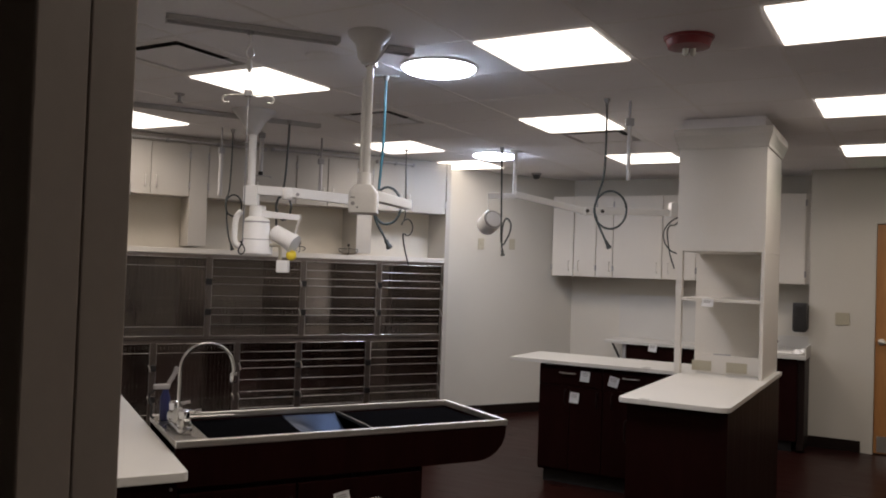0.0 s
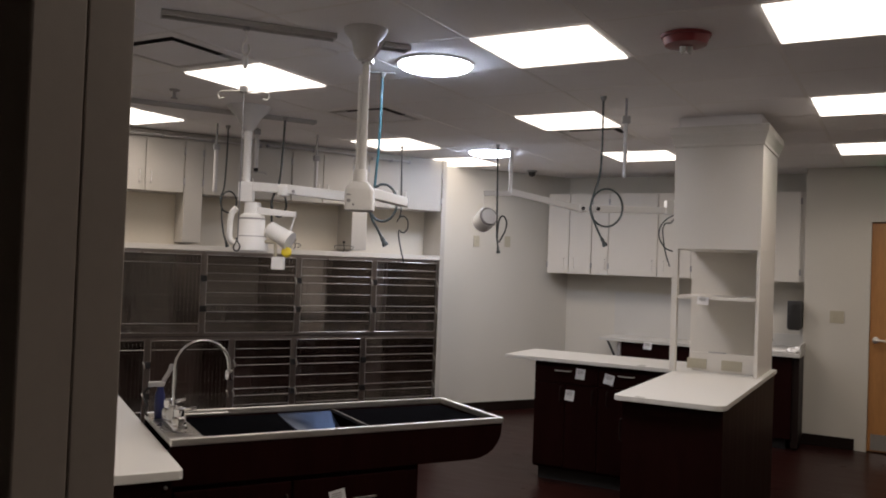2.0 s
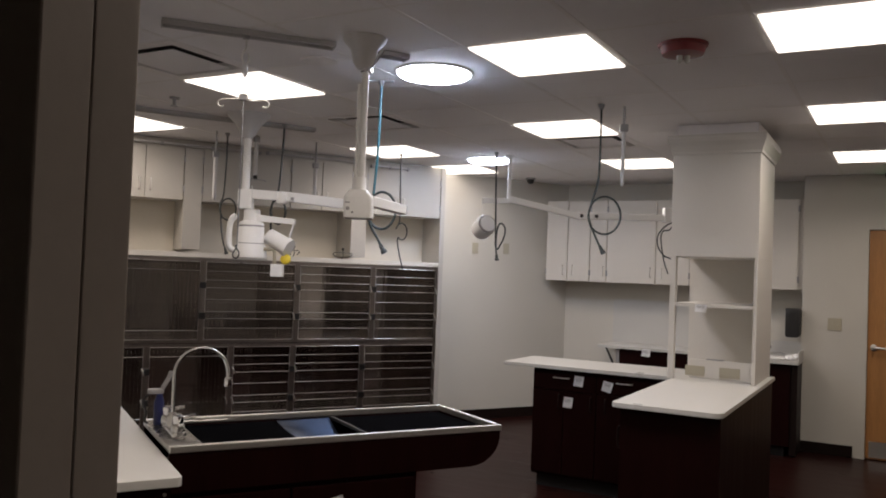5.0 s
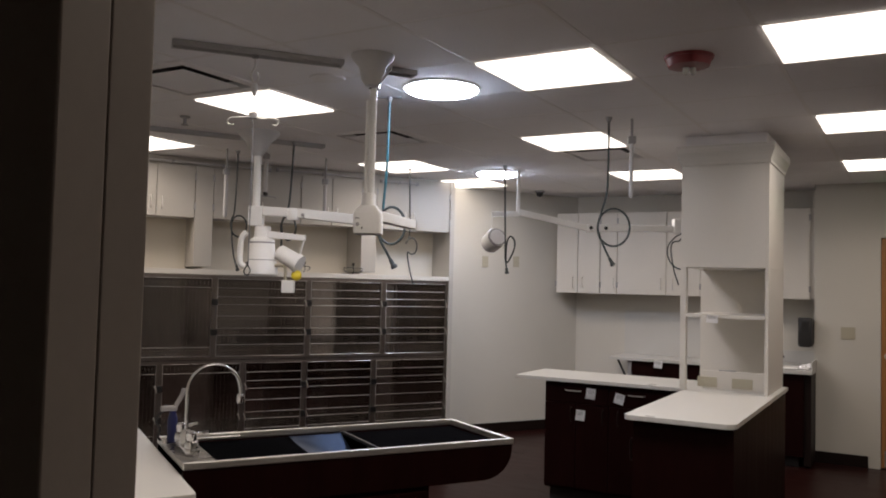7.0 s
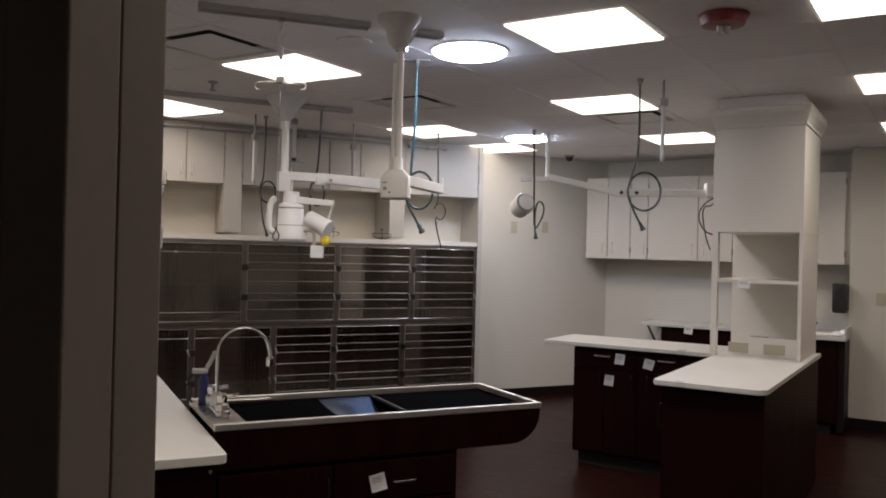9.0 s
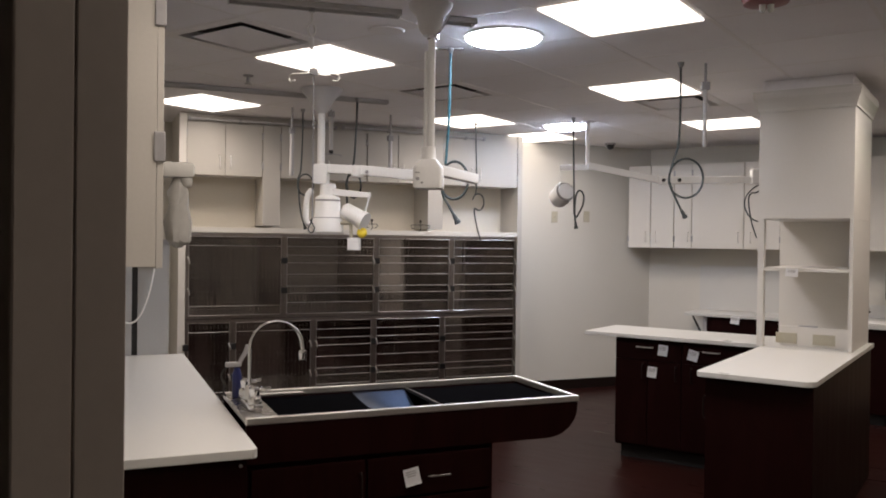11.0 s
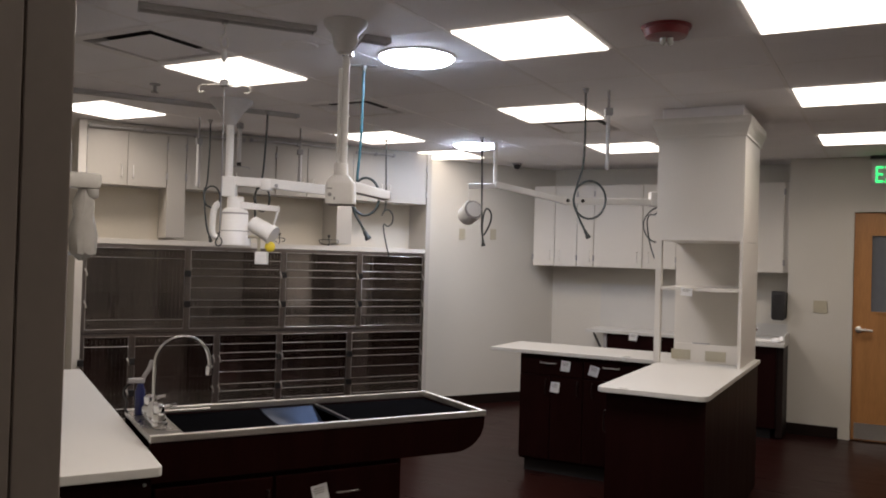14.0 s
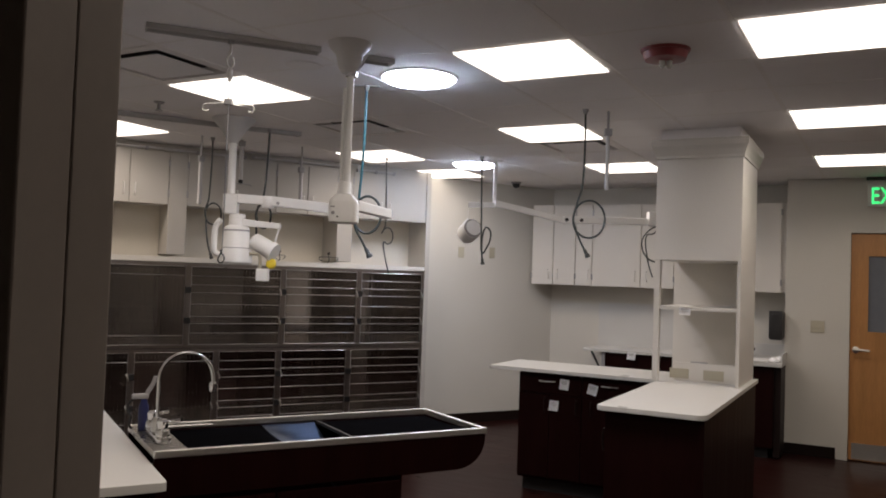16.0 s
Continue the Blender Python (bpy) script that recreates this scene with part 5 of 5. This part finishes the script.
def plate(fr, x, y, z, w, h, n, label, material, name="light_switch", category="switch"):
    t = thing(name, fr, x, y, z, label, category)
    part("plate", box(x - w / 2, x + w / 2, y - 0.007, y, z - h / 2, z + h / 2), material, t, bevel=0.003)
    for k in range(n):
        c = x + (k - (n - 1) / 2) * 0.046
        part("toggle", box(c - 0.006, c + 0.006, y - 0.016, y - 0.0075, z - 0.012, z + 0.012), material, t, bevel=0.002)


plate(FA, -0.505, DOOR_Y, 1.213, 0.12, 0.115, 2, "ivory double light switch on the wall", M_IVORY)
plate(FB, 4.55, WEST_Y, 1.83, 0.075, 0.12, 1, "ivory outlet plate high on the wall", M_IVORY, "wall_outlet", "outlet")
plate(FB, 4.945, WEST_Y, 1.842, 0.075, 0.12, 1, "ivory outlet plate high on the wall", M_IVORY, "wall_outlet", "outlet")
plate(FA, -1.53, ALC_Y, 1.20, 0.075, 0.12, 1, "ivory outlet plate above the desk", M_IVORY, "wall_outlet", "outlet")


def exit_sign():
    x, y, z = -0.085, DOOR_Y - 0.05, 2.45
    t = thing("exit_sign", FA, x, y, CEIL, "lit green exit sign hanging from the ceiling before the door", "exit sign")
    part("canopy", box(x - 0.03, x + 0.36, y - 0.03, y + 0.03, CEIL - 0.03, CEIL - 0.0005), M_BLACK, t, bevel=0.003)
    part("panel", box(x - 0.02, x + 0.35, y, y + 0.008, z - 0.11, CEIL - 0.0305), M_CLEAR, t, "clear panel", bevel=0.001)
    cu = bpy.data.curves.new("letters", "FONT")
    cu.body, cu.size, cu.extrude = "EXIT", 0.215, 0.002
    tmp = bpy.data.objects.new("letters", cu)
    scene.collection.objects.link(tmp)
    bpy.context.view_layer.update()
    me = bpy.data.meshes.new_from_object(tmp.evaluated_get(bpy.context.evaluated_depsgraph_get()))
    bpy.data.objects.remove(tmp)
    me.transform(Matrix.Translation(Vector((x + 0.005, y - 0.003, z - 0.085)) - ORIGIN[t]) @ Matrix.Rotation(radians(90), 4, "X") @ Matrix.Diagonal((0.72, 1, 1, 1)))
    me.materials.clear()
    me.materials.append(M_EXIT)
    ob = new("letters", me)
    ob.parent = t
    tagged(ob, "glowing green letters")


exit_sign()
